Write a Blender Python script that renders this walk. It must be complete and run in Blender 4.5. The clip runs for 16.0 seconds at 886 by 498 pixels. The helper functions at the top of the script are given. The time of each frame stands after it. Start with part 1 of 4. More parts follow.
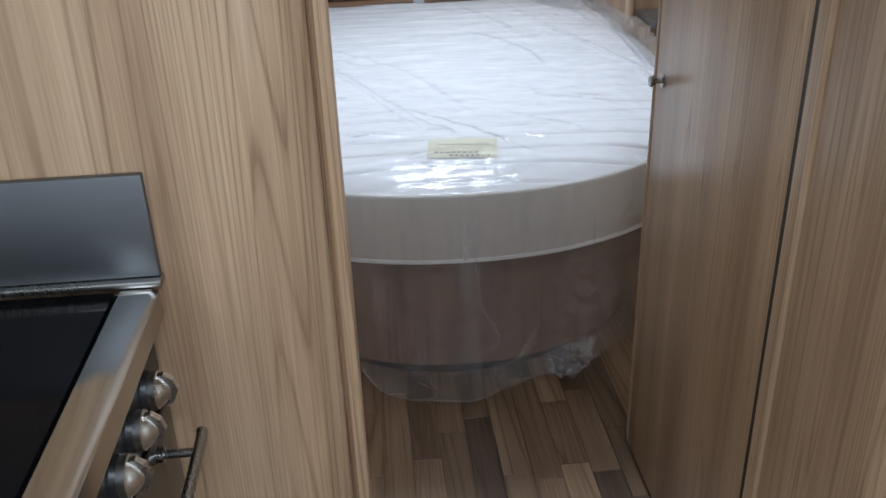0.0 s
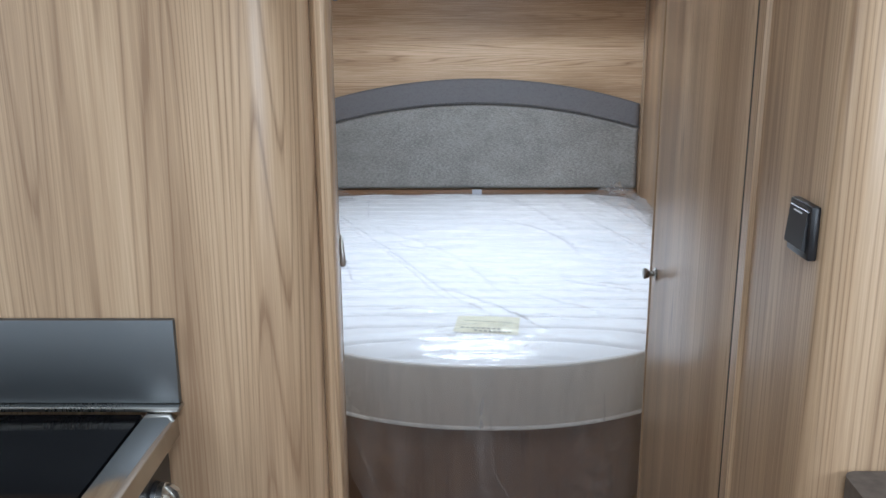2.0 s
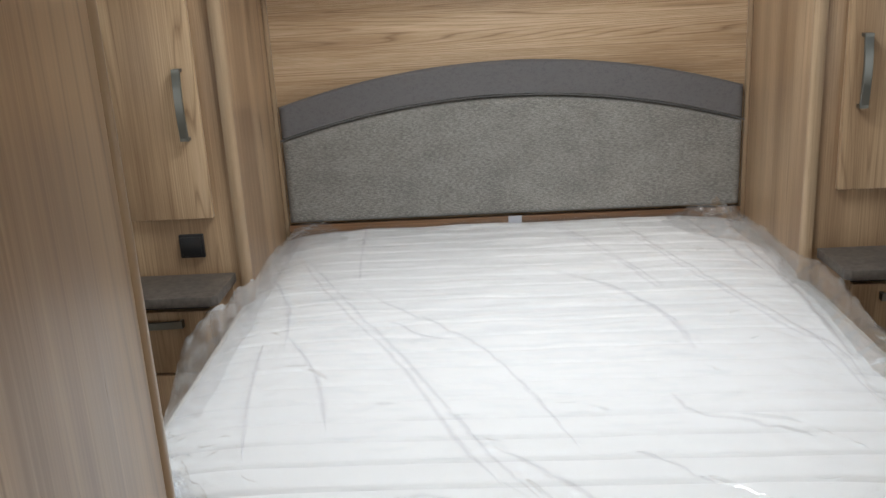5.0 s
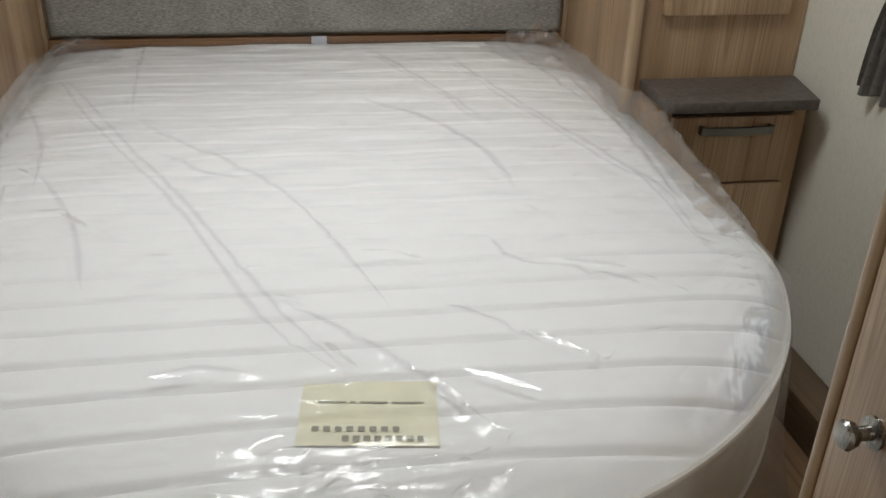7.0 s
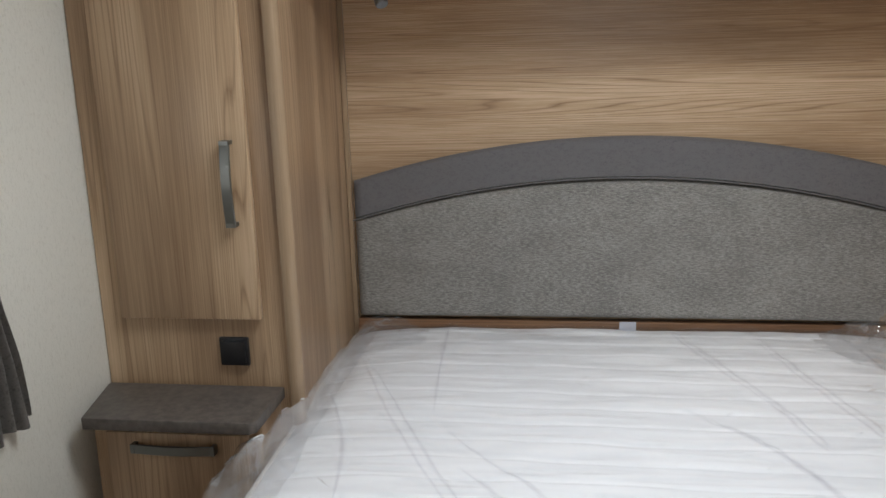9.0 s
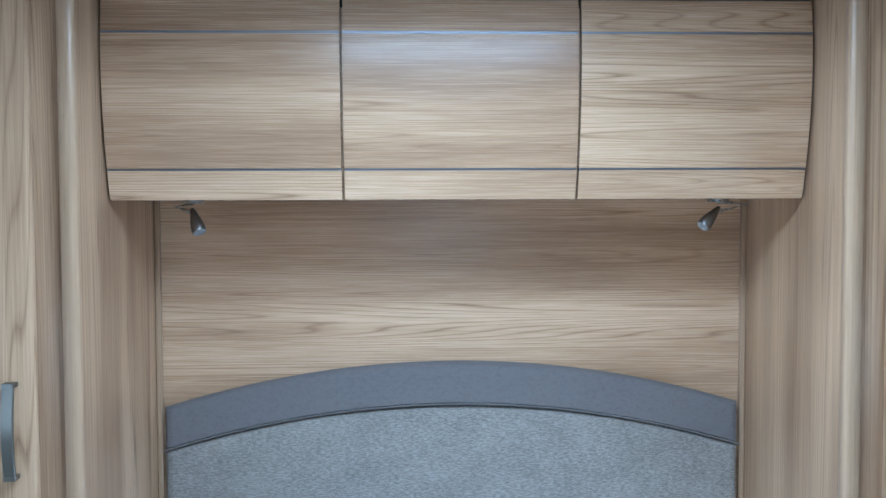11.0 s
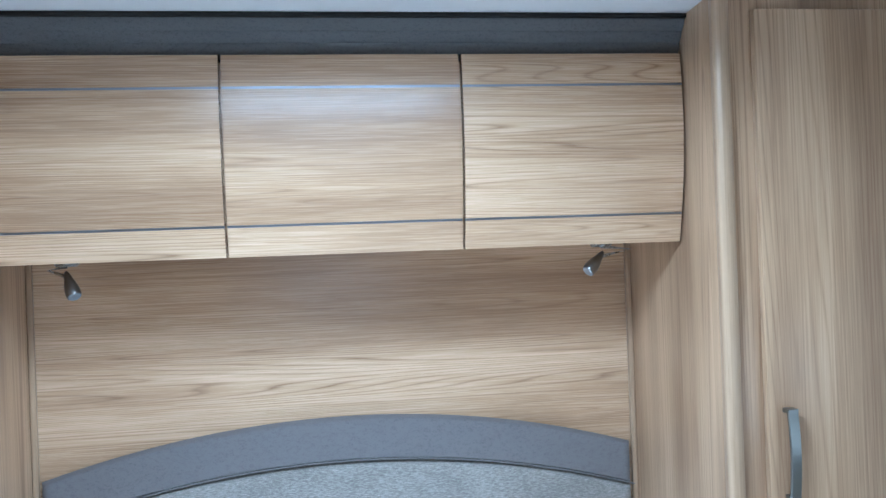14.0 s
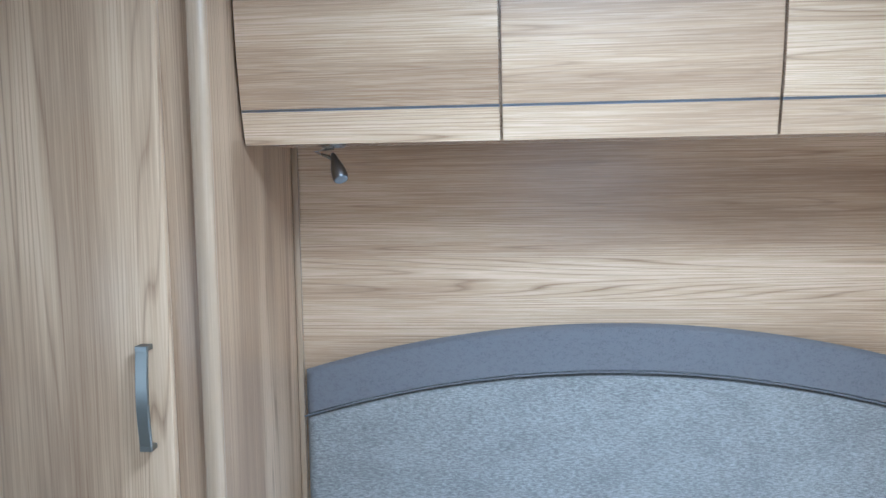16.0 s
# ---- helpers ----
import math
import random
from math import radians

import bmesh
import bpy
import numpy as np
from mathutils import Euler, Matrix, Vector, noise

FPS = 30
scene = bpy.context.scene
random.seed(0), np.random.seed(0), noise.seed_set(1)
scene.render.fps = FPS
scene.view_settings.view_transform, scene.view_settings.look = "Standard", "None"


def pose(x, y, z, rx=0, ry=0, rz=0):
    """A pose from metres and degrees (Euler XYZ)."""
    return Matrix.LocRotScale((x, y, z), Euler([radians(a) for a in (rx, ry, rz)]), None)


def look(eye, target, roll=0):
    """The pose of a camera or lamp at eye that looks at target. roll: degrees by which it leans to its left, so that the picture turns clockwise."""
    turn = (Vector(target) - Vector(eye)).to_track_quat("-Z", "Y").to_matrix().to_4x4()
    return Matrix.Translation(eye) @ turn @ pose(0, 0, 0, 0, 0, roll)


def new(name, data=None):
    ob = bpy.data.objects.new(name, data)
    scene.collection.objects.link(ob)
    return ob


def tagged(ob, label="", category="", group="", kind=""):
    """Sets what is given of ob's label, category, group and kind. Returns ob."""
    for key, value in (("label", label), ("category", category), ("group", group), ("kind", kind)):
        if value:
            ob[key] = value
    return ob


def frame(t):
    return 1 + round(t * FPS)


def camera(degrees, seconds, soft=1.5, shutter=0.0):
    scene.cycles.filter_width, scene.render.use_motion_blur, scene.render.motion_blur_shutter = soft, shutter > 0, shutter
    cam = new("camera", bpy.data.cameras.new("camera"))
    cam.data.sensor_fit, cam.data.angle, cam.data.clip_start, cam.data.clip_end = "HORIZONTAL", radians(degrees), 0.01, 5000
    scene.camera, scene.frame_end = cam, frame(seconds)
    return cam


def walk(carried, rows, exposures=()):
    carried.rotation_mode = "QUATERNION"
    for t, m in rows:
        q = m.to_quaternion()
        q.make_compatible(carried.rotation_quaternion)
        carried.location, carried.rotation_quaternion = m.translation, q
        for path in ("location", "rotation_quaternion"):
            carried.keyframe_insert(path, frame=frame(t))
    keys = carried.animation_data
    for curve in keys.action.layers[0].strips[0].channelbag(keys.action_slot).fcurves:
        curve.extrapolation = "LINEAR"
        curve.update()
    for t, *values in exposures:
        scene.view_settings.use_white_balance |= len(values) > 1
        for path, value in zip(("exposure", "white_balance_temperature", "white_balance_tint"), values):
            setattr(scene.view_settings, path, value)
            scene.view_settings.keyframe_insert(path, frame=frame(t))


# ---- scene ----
cam = camera(53.1, 16.0)
PATH = [
    (0, (-0.209, 0.707, 1.383), (-0.071, 2.488, 0.485), -2.0),
    (0.5, (-0.189, 0.63, 1.404), (-0.018, 2.448, 0.59), -1.2),
    (1, (-0.131, 0.512, 1.411), (-0.098, 2.379, 0.696), 0.6),
    (1.5, (-0.091, 0.427, 1.429), (-0.142, 2.335, 0.831), 0.6),
    (2, (-0.079, 0.492, 1.436), (-0.111, 2.425, 0.924), -0.3),
    (2.5, (-0.1, 0.657, 1.459), (-0.192, 2.601, 0.997), -2.5),
    (3, (-0.109, 0.805, 1.453), (-0.166, 2.735, 0.932), -2.6),
    (3.5, (-0.082, 1.005, 1.43), (-0.251, 2.934, 0.927), -3.0),
    (5.8, (-0.106, 1.801, 1.36), (-0.131, 3.652, 0.604), -2.8),
    (6, (-0.1, 1.819, 1.332), (-0.112, 3.621, 0.464), -2.6),
    (6.5, (-0.086, 1.833, 1.296), (0.011, 3.541, 0.261), -1.2),
    (7, (-0.069, 1.837, 1.32), (0.244, 3.581, 0.392), 1.7),
    (7.5, (-0.088, 1.866, 1.363), (0.163, 3.703, 0.614), 0.5),
    (8, (-0.099, 1.941, 1.382), (-0.199, 3.826, 0.724), -2.0),
    (8.2, (-0.119, 1.975, 1.388), (-0.387, 3.854, 0.757), -2.8),
    (10.3, (-0.142, 2.148, 1.529), (-0.414, 4.122, 1.361), -0.4),
    (10.5, (-0.133, 2.147, 1.542), (-0.323, 4.133, 1.398), -0.3),
    (11, (-0.097, 2.17, 1.541), (-0.031, 4.167, 1.452), -0.2),
    (11.5, (-0.068, 2.197, 1.549), (0.236, 4.172, 1.462), -1.0),
    (12, (-0.043, 2.207, 1.554), (0.442, 4.145, 1.451), -1.7),
    (12.5, (-0.042, 2.217, 1.532), (0.522, 4.127, 1.347), -1.7),
    (13, (-0.024, 2.221, 1.517), (0.519, 4.13, 1.27), -2.6),
    (13.5, (-0.043, 2.201, 1.54), (0.39, 4.148, 1.392), -3.0),
    (14, (-0.078, 2.181, 1.564), (0.22, 4.159, 1.564), -2.1),
    (14.5, (-0.104, 2.174, 1.573), (0.028, 4.169, 1.62), -1.7),
    (15, (-0.135, 2.195, 1.563), (-0.204, 4.193, 1.559), -1.4),
    (15.5, (-0.157, 2.263, 1.545), (-0.484, 4.234, 1.461), -1.3),
    (16, (-0.171, 2.395, 1.519), (-0.391, 4.374, 1.331), -1.0),
]
EXPOSURES = [
    (0.0, -0.46, 5750, 10), (0.5, -0.18, 5680, 11), (1.5, -0.18, 5700, 10), (2.0, -0.22, 5680, 9), (2.5, -0.38, 5900, 9), (3.0, -0.52, 5940, 8), (3.5, -0.76, 6050, 6),
    (5.8, -0.34, 6880, 10), (6.5, -0.90, 6980, 9), (7.0, -0.80, 6980, 9), (7.5, -0.72, 7000, 9), (8.2, -0.66, 7050, 12),
    (10.3, -0.28, 5300, 7), (10.5, -0.15, 5300, 7), (11.0, 0.16, 4760, 2), (11.5, 0.64, 4850, 2), (12.0, 0.60, 4820, 1), (12.5, 0.57, 4900, 3), (13.0, 0.42, 5150, 5), (13.5, 0.48, 5100, 5),
    (14.0, 0.46, 4760, 2), (14.5, 0.06, 4800, 3), (15.0, 0.04, 4780, 3), (15.5, 0.47, 4850, 3), (16.0, 0.47, 4720, 3),
]
walk(cam, [(t, look(eye, target, roll)) for t, eye, target, roll in PATH], EXPOSURES)

# ---- world, sun and window light ----
world = bpy.data.worlds.new("sky")
scene.world = world
world.use_nodes = True
wnt = world.node_tree
wnt.nodes.clear()
sky = wnt.nodes.new("ShaderNodeTexSky")
sky.sky_type, sky.sun_disc, sky.sun_elevation, sky.sun_rotation = "NISHITA", False, radians(48), radians(200)
wbg = wnt.nodes.new("ShaderNodeBackground")
wbg.inputs["Strength"].default_value = 0.12
wout = wnt.nodes.new("ShaderNodeOutputWorld")
wnt.links.new(sky.outputs[0], wbg.inputs[0])
wnt.links.new(wbg.outputs[0], wout.inputs[0])

sun = new("sun", bpy.data.lights.new("sun", "SUN"))
sun.data.energy, sun.data.angle, sun.data.color = 0.8, radians(20), (1.0, 0.96, 0.9)
sun.matrix_world = look((0, 0, 0), (0.3, 0.7, -1.2))


def daylight(name, eye, target, w, h, power, spread=180, color=(0.9, 0.96, 1.0)):
    la = bpy.data.lights.new(name, "AREA")
    la.shape, la.size, la.size_y, la.energy, la.color = "RECTANGLE", w, h, power, color
    ob = new(name, la)
    la.spread = radians(spread)
    ob.matrix_world = look(eye, target)
    return ob


daylight("bedroom_window_light", (-1.10, 2.96, 1.15), (0, 2.96, 1.0), 0.60, 0.28, 1.0)
daylight("bedroom_window_light", (1.10, 2.96, 1.15), (0, 2.96, 1.0), 0.60, 0.28, 1.0)
daylight("rooflight_light", (0.0, 3.22, 2.05), (0, 3.22, 0), 0.64, 0.42, 22, 168)
# kitchen rooflight and right side window: unseen, added to brighten the kitchen
daylight("assumed_kitchen_rooflight", (0.05, 0.3, 2.05), (0.05, 0.3, 0), 0.6, 0.6, 24)
daylight("kitchen_window_light", (-1.10, 1.03, 1.35), (0, 0.95, 1.2), 0.6, 0.5, 1.8)
daylight("assumed_side_window", (1.10, -0.3, 1.3), (0, -0.3, 1.2), 1.2, 0.55, 27)
daylight("front_window_light", (0.0, -3.14, 1.3), (0, 0, 1.2), 1.7, 0.7, 11)

# ---- materials ----


def mat_new(name):
    m = bpy.data.materials.new(name)
    m.use_nodes = True
    nt = m.node_tree
    return m, nt, nt.nodes["Principled BSDF"]


def nd(nt, kind, props=None, **ins):
    n = nt.nodes.new(kind)
    for k, v in (props or {}).items():
        if k == "operation":
            n.operation = v
        elif k == "blend_type":
            n.blend_type = v
        elif k == "data_type":
            n.data_type = v
    for k, v in ins.items():
        sock = n.inputs[int(k[1:])] if k[0] == "i" and k[1:].isdigit() else n.inputs[k]
        if isinstance(v, bpy.types.NodeSocket):
            nt.links.new(v, sock)
        else:
            sock.default_value = v
    return n


def ramp(nt, fac, stops):
    r = nt.nodes.new("ShaderNodeValToRGB")
    nt.links.new(fac, r.inputs[0])
    el = r.color_ramp.elements
    while len(el) < len(stops):
        el.new(0.5)
    for e, (p, c) in zip(el, stops):
        e.position, e.color = p, (*c, 1) if len(c) == 3 else c
    return r.outputs[0]


def coords(nt, scale, jitter=7.0):
    """World position, shifted for each object, scaled per axis."""
    geo = nt.nodes.new("ShaderNodeNewGeometry")
    info = nt.nodes.new("ShaderNodeObjectInfo")
    sh = nd(nt, "ShaderNodeMath", {"operation": "MULTIPLY"}, i0=info.outputs["Random"], i1=jitter)
    add = nd(nt, "ShaderNodeVectorMath", {"operation": "ADD"}, i0=geo.outputs["Position"], i1=sh.outputs[0])
    mul = nd(nt, "ShaderNodeVectorMath", {"operation": "MULTIPLY"}, i0=add.outputs[0], i1=scale)
    return mul.outputs[0]


def wood(name, grain, light, mid, dark, rough=0.31, rings=44.0, jitter=7.0, coarse=9.5, vary=0.0, depth=0.25):
    """Oak-look laminate: thin contour rings of a long drawn noise, broad soft bands and fine pores along the grain."""
    m, nt, p = mat_new(name)
    k = {"x": (0.020, 1, 1), "y": (1, 0.04, 1), "z": (1, 1, 0.018)}[grain]
    big = nd(nt, "ShaderNodeTexNoise", Vector=coords(nt, [coarse * a for a in k], jitter), Scale=1.0, Detail=1.2, Roughness=0.35)
    f = nd(nt, "ShaderNodeMath", {"operation": "MULTIPLY"}, i0=big.outputs["Fac"], i1=rings)
    fr = nd(nt, "ShaderNodeMath", {"operation": "FRACT"}, i0=f.outputs[0])
    line = ramp(nt, fr.outputs[0], [(0.0, (0.0,) * 3), (0.05, (0.50,) * 3), (0.15, (0.86,) * 3), (0.5, (1.0,) * 3), (0.84, (0.84,) * 3), (1.0, (0.0,) * 3)])
    streak = nd(nt, "ShaderNodeTexNoise", Vector=coords(nt, [260 * (a if a == 1 else 0.008) for a in k], jitter), Scale=1.0, Detail=4.0, Roughness=0.65)
    fine = nd(nt, "ShaderNodeTexNoise", Vector=coords(nt, [420 * (a if a == 1 else 0.02) for a in k], jitter), Scale=1.0, Detail=2.0, Roughness=0.6)
    tone = nd(nt, "ShaderNodeTexNoise", Vector=coords(nt, [13 * (a if a == 1 else 0.035) for a in k], jitter), Scale=1.0, Detail=3.0)
    mask = nd(nt, "ShaderNodeTexNoise", Vector=coords(nt, [6 * (a if a == 1 else 0.2) for a in k], jitter), Scale=1.0, Detail=1.0)
    mk = ramp(nt, mask.outputs["Fac"], [(0.36, (0.25,) * 3), (0.62, (1.0,) * 3)])
    lm = nd(nt, "ShaderNodeMath", {"operation": "MULTIPLY"}, i0=line, i1=mk)
    a1 = nd(nt, "ShaderNodeMath", {"operation": "MULTIPLY"}, i0=lm.outputs[0], i1=depth)
    a2 = nd(nt, "ShaderNodeMath", {"operation": "MULTIPLY_ADD"}, i0=streak.outputs["Fac"], i1=0.36, i2=a1.outputs[0])
    a3 = nd(nt, "ShaderNodeMath", {"operation": "MULTIPLY_ADD"}, i0=fine.outputs["Fac"], i1=0.22, i2=a2.outputs[0])
    a4 = nd(nt, "ShaderNodeMath", {"operation": "MULTIPLY_ADD"}, i0=tone.outputs["Fac"], i1=0.50, i2=a3.outputs[0])
    col = ramp(nt, a4.outputs[0], [(0.51, dark), (0.715, mid), (0.92, light)])
    if vary:
        info = nt.nodes.new("ShaderNodeObjectInfo")
        vv = nd(nt, "ShaderNodeMath", {"operation": "MULTIPLY_ADD"}, i0=info.outputs["Random"], i1=2 * vary, i2=1 - vary)
        sc = nd(nt, "ShaderNodeVectorMath", {"operation": "SCALE"}, i0=col)
        nt.links.new(vv.outputs[0], sc.inputs["Scale"])
        col = sc.outputs[0]
    nt.links.new(col, p.inputs["Base Color"])
    rr = nd(nt, "ShaderNodeMath", {"operation": "MULTIPLY_ADD"}, i0=fine.outputs["Fac"], i1=0.14, i2=rough - 0.07)
    nt.links.new(rr.outputs[0], p.inputs["Roughness"])
    b = nd(nt, "ShaderNodeBump", Strength=0.12, Distance=0.0006, Height=a3.outputs[0])
    nt.links.new(b.outputs[0], p.inputs["Normal"])
    return m


OAK_L, OAK_M, OAK_D = (0.65, 0.475, 0.312), (0.478, 0.33, 0.202), (0.29, 0.182, 0.106)
oak_z = wood("oak_upright", "z", OAK_L, OAK_M, OAK_D)
oak_x = wood("oak_level", "x", (0.69, 0.505, 0.335), (0.505, 0.348, 0.213), (0.31, 0.195, 0.114), jitter=3.0, coarse=11.0, rings=56, depth=0.30, rough=0.27)
oak_y = wood("oak_lengthwise", "y", OAK_L, OAK_M, OAK_D)
oak_edge = wood("oak_edging", "z", (0.61, 0.46, 0.315), (0.48, 0.345, 0.225), (0.36, 0.25, 0.155), rough=0.3, rings=10, depth=0.1)
oak_dark = wood("walnut_base", "z", (0.30, 0.184, 0.118), (0.23, 0.139, 0.088), (0.17, 0.10, 0.063), rough=0.45)
# oak darkened to hold the shade under the headboard pad
rail_wood_shaded = wood("rail_wood_shaded", "x", (0.30, 0.165, 0.085), (0.22, 0.115, 0.058), (0.13, 0.065, 0.033))
floor_wood = wood("floor_strip", "y", (0.34, 0.23, 0.14), (0.24, 0.155, 0.092), (0.12, 0.075, 0.043), rough=0.36, rings=12, jitter=30, vary=0.5)


def plain(name, color, rough=0.5, metal=0.0, var=0.12, scale=30.0, bump=0.0, bscale=200.0, spec=0.5):
    """One colour with soft stains and, where asked, fine relief."""
    m, nt, p = mat_new(name)
    n = nd(nt, "ShaderNodeTexNoise", Vector=coords(nt, (1, 1, 1)), Scale=scale, Detail=4.0)
    lo, hi = [c * (1 - var) for c in color], [min(1, c * (1 + var)) for c in color]
    nt.links.new(ramp(nt, n.outputs["Fac"], [(0.3, lo), (0.7, hi)]), p.inputs["Base Color"])
    p.inputs["Roughness"].default_value, p.inputs["Metallic"].default_value = rough, metal
    p.inputs["Specular IOR Level"].default_value = spec
    if bump:
        h = nd(nt, "ShaderNodeTexNoise", Vector=coords(nt, (1, 1, 1)), Scale=bscale, Detail=3.0)
        b = nd(nt, "ShaderNodeBump", Strength=bump, Distance=0.001, Height=h.outputs["Fac"])
        nt.links.new(b.outputs[0], p.inputs["Normal"])
    return m


def fabric(name, c0, c1, scale=420.0, bump=0.5, rough=0.95, stretch=(1, 1, 1), blot=0.25, low=0.72):
    """Woven cloth with a mottled yarn and a fine weave."""
    m, nt, p = mat_new(name)
    a = nd(nt, "ShaderNodeTexNoise", Vector=coords(nt, stretch), Scale=scale, Detail=2.0)
    g = nd(nt, "ShaderNodeTexNoise", Vector=coords(nt, stretch), Scale=scale * 0.3, Detail=3.0, Roughness=0.7)
    mix = nd(nt, "ShaderNodeMath", {"operation": "MULTIPLY_ADD"}, i0=g.outputs["Fac"], i1=1.0, i2=a.outputs["Fac"])
    nt.links.new(ramp(nt, mix.outputs[0], [(low, c0), (1.02 + blot, c1)]), p.inputs["Base Color"])
    p.inputs["Roughness"].default_value = rough
    p.inputs["Sheen Weight"].default_value = 0.15
    b = nd(nt, "ShaderNodeBump", Strength=bump, Distance=0.001, Height=a.outputs["Fac"])
    nt.links.new(b.outputs[0], p.inputs["Normal"])
    return m


def yarn(name, low, mid, high):
    """Tweed: short level slubs of darker and paler thread over a fine weave."""
    m, nt, p = mat_new(name)
    slub = nd(nt, "ShaderNodeTexNoise", Vector=coords(nt, (85, 300, 430)), Scale=1.0, Detail=3.0, Roughness=0.65)
    weave = nd(nt, "ShaderNodeTexNoise", Vector=coords(nt, (700, 900, 1100)), Scale=1.0, Detail=2.0)
    broad = nd(nt, "ShaderNodeTexNoise", Vector=coords(nt, (9, 9, 14)), Scale=1.0, Detail=2.0)
    w = nd(nt, "ShaderNodeMath", {"operation": "MULTIPLY"}, i0=weave.outputs["Fac"], i1=0.34)
    f = nd(nt, "ShaderNodeMath", {"operation": "MULTIPLY_ADD"}, i0=slub.outputs["Fac"], i1=0.54, i2=w.outputs[0])
    f2 = nd(nt, "ShaderNodeMath", {"operation": "MULTIPLY_ADD"}, i0=broad.outputs["Fac"], i1=0.12, i2=f.outputs[0])
    nt.links.new(ramp(nt, f2.outputs[0], [(0.40, low), (0.50, mid), (0.60, high)]), p.inputs["Base Color"])
    p.inputs["Roughness"].default_value, p.inputs["Sheen Weight"].default_value = 0.95, 0.15
    b = nd(nt, "ShaderNodeBump", Strength=0.10, Distance=0.0008, Height=f.outputs[0])
    nt.links.new(b.outputs[0], p.inputs["Normal"])
    return m


def steel(name, color, rough, grain=(1, 1, 1), scale=500.0, vary=0.12):
    m, nt, p = mat_new(name)
    n = nd(nt, "ShaderNodeTexNoise", Vector=coords(nt, grain), Scale=scale, Detail=3.0)
    n2 = nd(nt, "ShaderNodeTexNoise", Vector=coords(nt, (1, 1, 1)), Scale=9.0, Detail=3.0)
    s = nd(nt, "ShaderNodeMath", {"operation": "ADD"}, i0=n.outputs["Fac"], i1=n2.outputs["Fac"])
    r = nd(nt, "ShaderNodeMath", {"operation": "MULTIPLY_ADD"}, i0=s.outputs[0], i1=vary, i2=rough - vary)
    nt.links.new(r.outputs[0], p.inputs["Roughness"])
    p.inputs["Base Color"].default_value, p.inputs["Metallic"].default_value = (*color, 1), 1.0
    return m


wall_mat = fabric("wall_vinyl", (0.66, 0.63, 0.55), (0.76, 0.73, 0.65), scale=330, bump=0.10, rough=0.6, stretch=(1, 1.6, 0.6))
ceiling_mat = plain("ceiling_board", (0.80, 0.81, 0.82), 0.6, var=0.02, scale=6, bump=0.05, bscale=300)
tweed = yarn("tweed", (0.150, 0.142, 0.132), (0.236, 0.224, 0.208), (0.37, 0.355, 0.33))
suede = fabric("suede", (0.120, 0.114, 0.116), (0.158, 0.150, 0.152), scale=600, bump=0.15, stretch=(0.5, 1, 1), blot=0.2, low=0.78)
cornice_cloth = fabric("cornice_cloth", (0.085, 0.086, 0.090), (0.130, 0.131, 0.135), scale=650, bump=0.12, stretch=(0.6, 1, 1))
curtain_cloth = fabric("curtain_cloth", (0.17, 0.155, 0.14), (0.26, 0.24, 0.22), scale=260, bump=0.2)
tie_cloth = fabric("tie_cloth", (0.45, 0.42, 0.38), (0.58, 0.54, 0.49), scale=260, bump=0.3)
ticking = fabric("ticking", (0.80, 0.80, 0.80), (0.90, 0.90, 0.90), scale=900, bump=0.12, rough=0.8, stretch=(1, 2.2, 1))
border_cloth = fabric("mattress_border", (0.50, 0.46, 0.41), (0.60, 0.56, 0.50), scale=800, bump=0.25)
piping_cloth = plain("piping", (0.74, 0.72, 0.68), 0.7, var=0.05, scale=80)
label_cloth = plain("label_cloth", (0.79, 0.765, 0.60), 0.7, var=0.06, scale=40)
ink = plain("label_ink", (0.30, 0.29, 0.24), 0.7, var=0.1)
black_plastic = plain("black_plastic", (0.012, 0.012, 0.014), 0.35, var=0.2, bump=0.05)
# near-black that stands for the shade in gaps and recesses
gap_shade = plain("gap_shade_black", (0.01, 0.01, 0.01), 0.6, var=0.2)
# dark brown used as the shade of the door seam
gap_shade_brown = plain("brown_gap_shade", (0.045, 0.032, 0.022), 0.6, var=0.2)
black_glass = plain("black_glass", (0.006, 0.006, 0.007), 0.07, var=0.1, spec=0.08)
oven_glass = plain("oven_glass", (0.02, 0.015, 0.012), 0.12, var=0.1)
stone = plain("stone_laminate", (0.098, 0.083, 0.072), 0.45, var=0.28, scale=70, bump=0.15, bscale=240)
brushed = steel("brushed_steel", (0.19, 0.202, 0.212), 0.52, grain=(0.03, 1, 1), scale=700, vary=0.03)
polished = steel("polished_steel", (0.46, 0.45, 0.43), 0.13, grain=(1, 0.05, 1), scale=500, vary=0.05)
nickel = steel("satin_nickel", (0.33, 0.325, 0.31), 0.28, grain=(1, 1, 0.05), scale=400)
knob_satin = steel("knob_satin", (0.66, 0.65, 0.62), 0.30, scale=300)
handle_nickel = steel("handle_nickel", (0.22, 0.222, 0.21), 0.33, grain=(1, 1, 0.05), scale=400)
tag_mat = plain("tag_cloth", (0.46, 0.47, 0.52), 0.7, var=0.05)
chrome = steel("chrome_inlay", (0.24, 0.26, 0.30), 0.40, grain=(0.05, 1, 1), scale=400, vary=0.05)
dark_metal = steel("dark_lamp_metal", (0.20, 0.19, 0.18), 0.30, scale=300)
white_plastic = plain("white_plastic", (0.75, 0.77, 0.80), 0.45, var=0.03)
lens_mat = plain("lamp_lens", (0.22, 0.23, 0.24), 0.10, var=0.1)


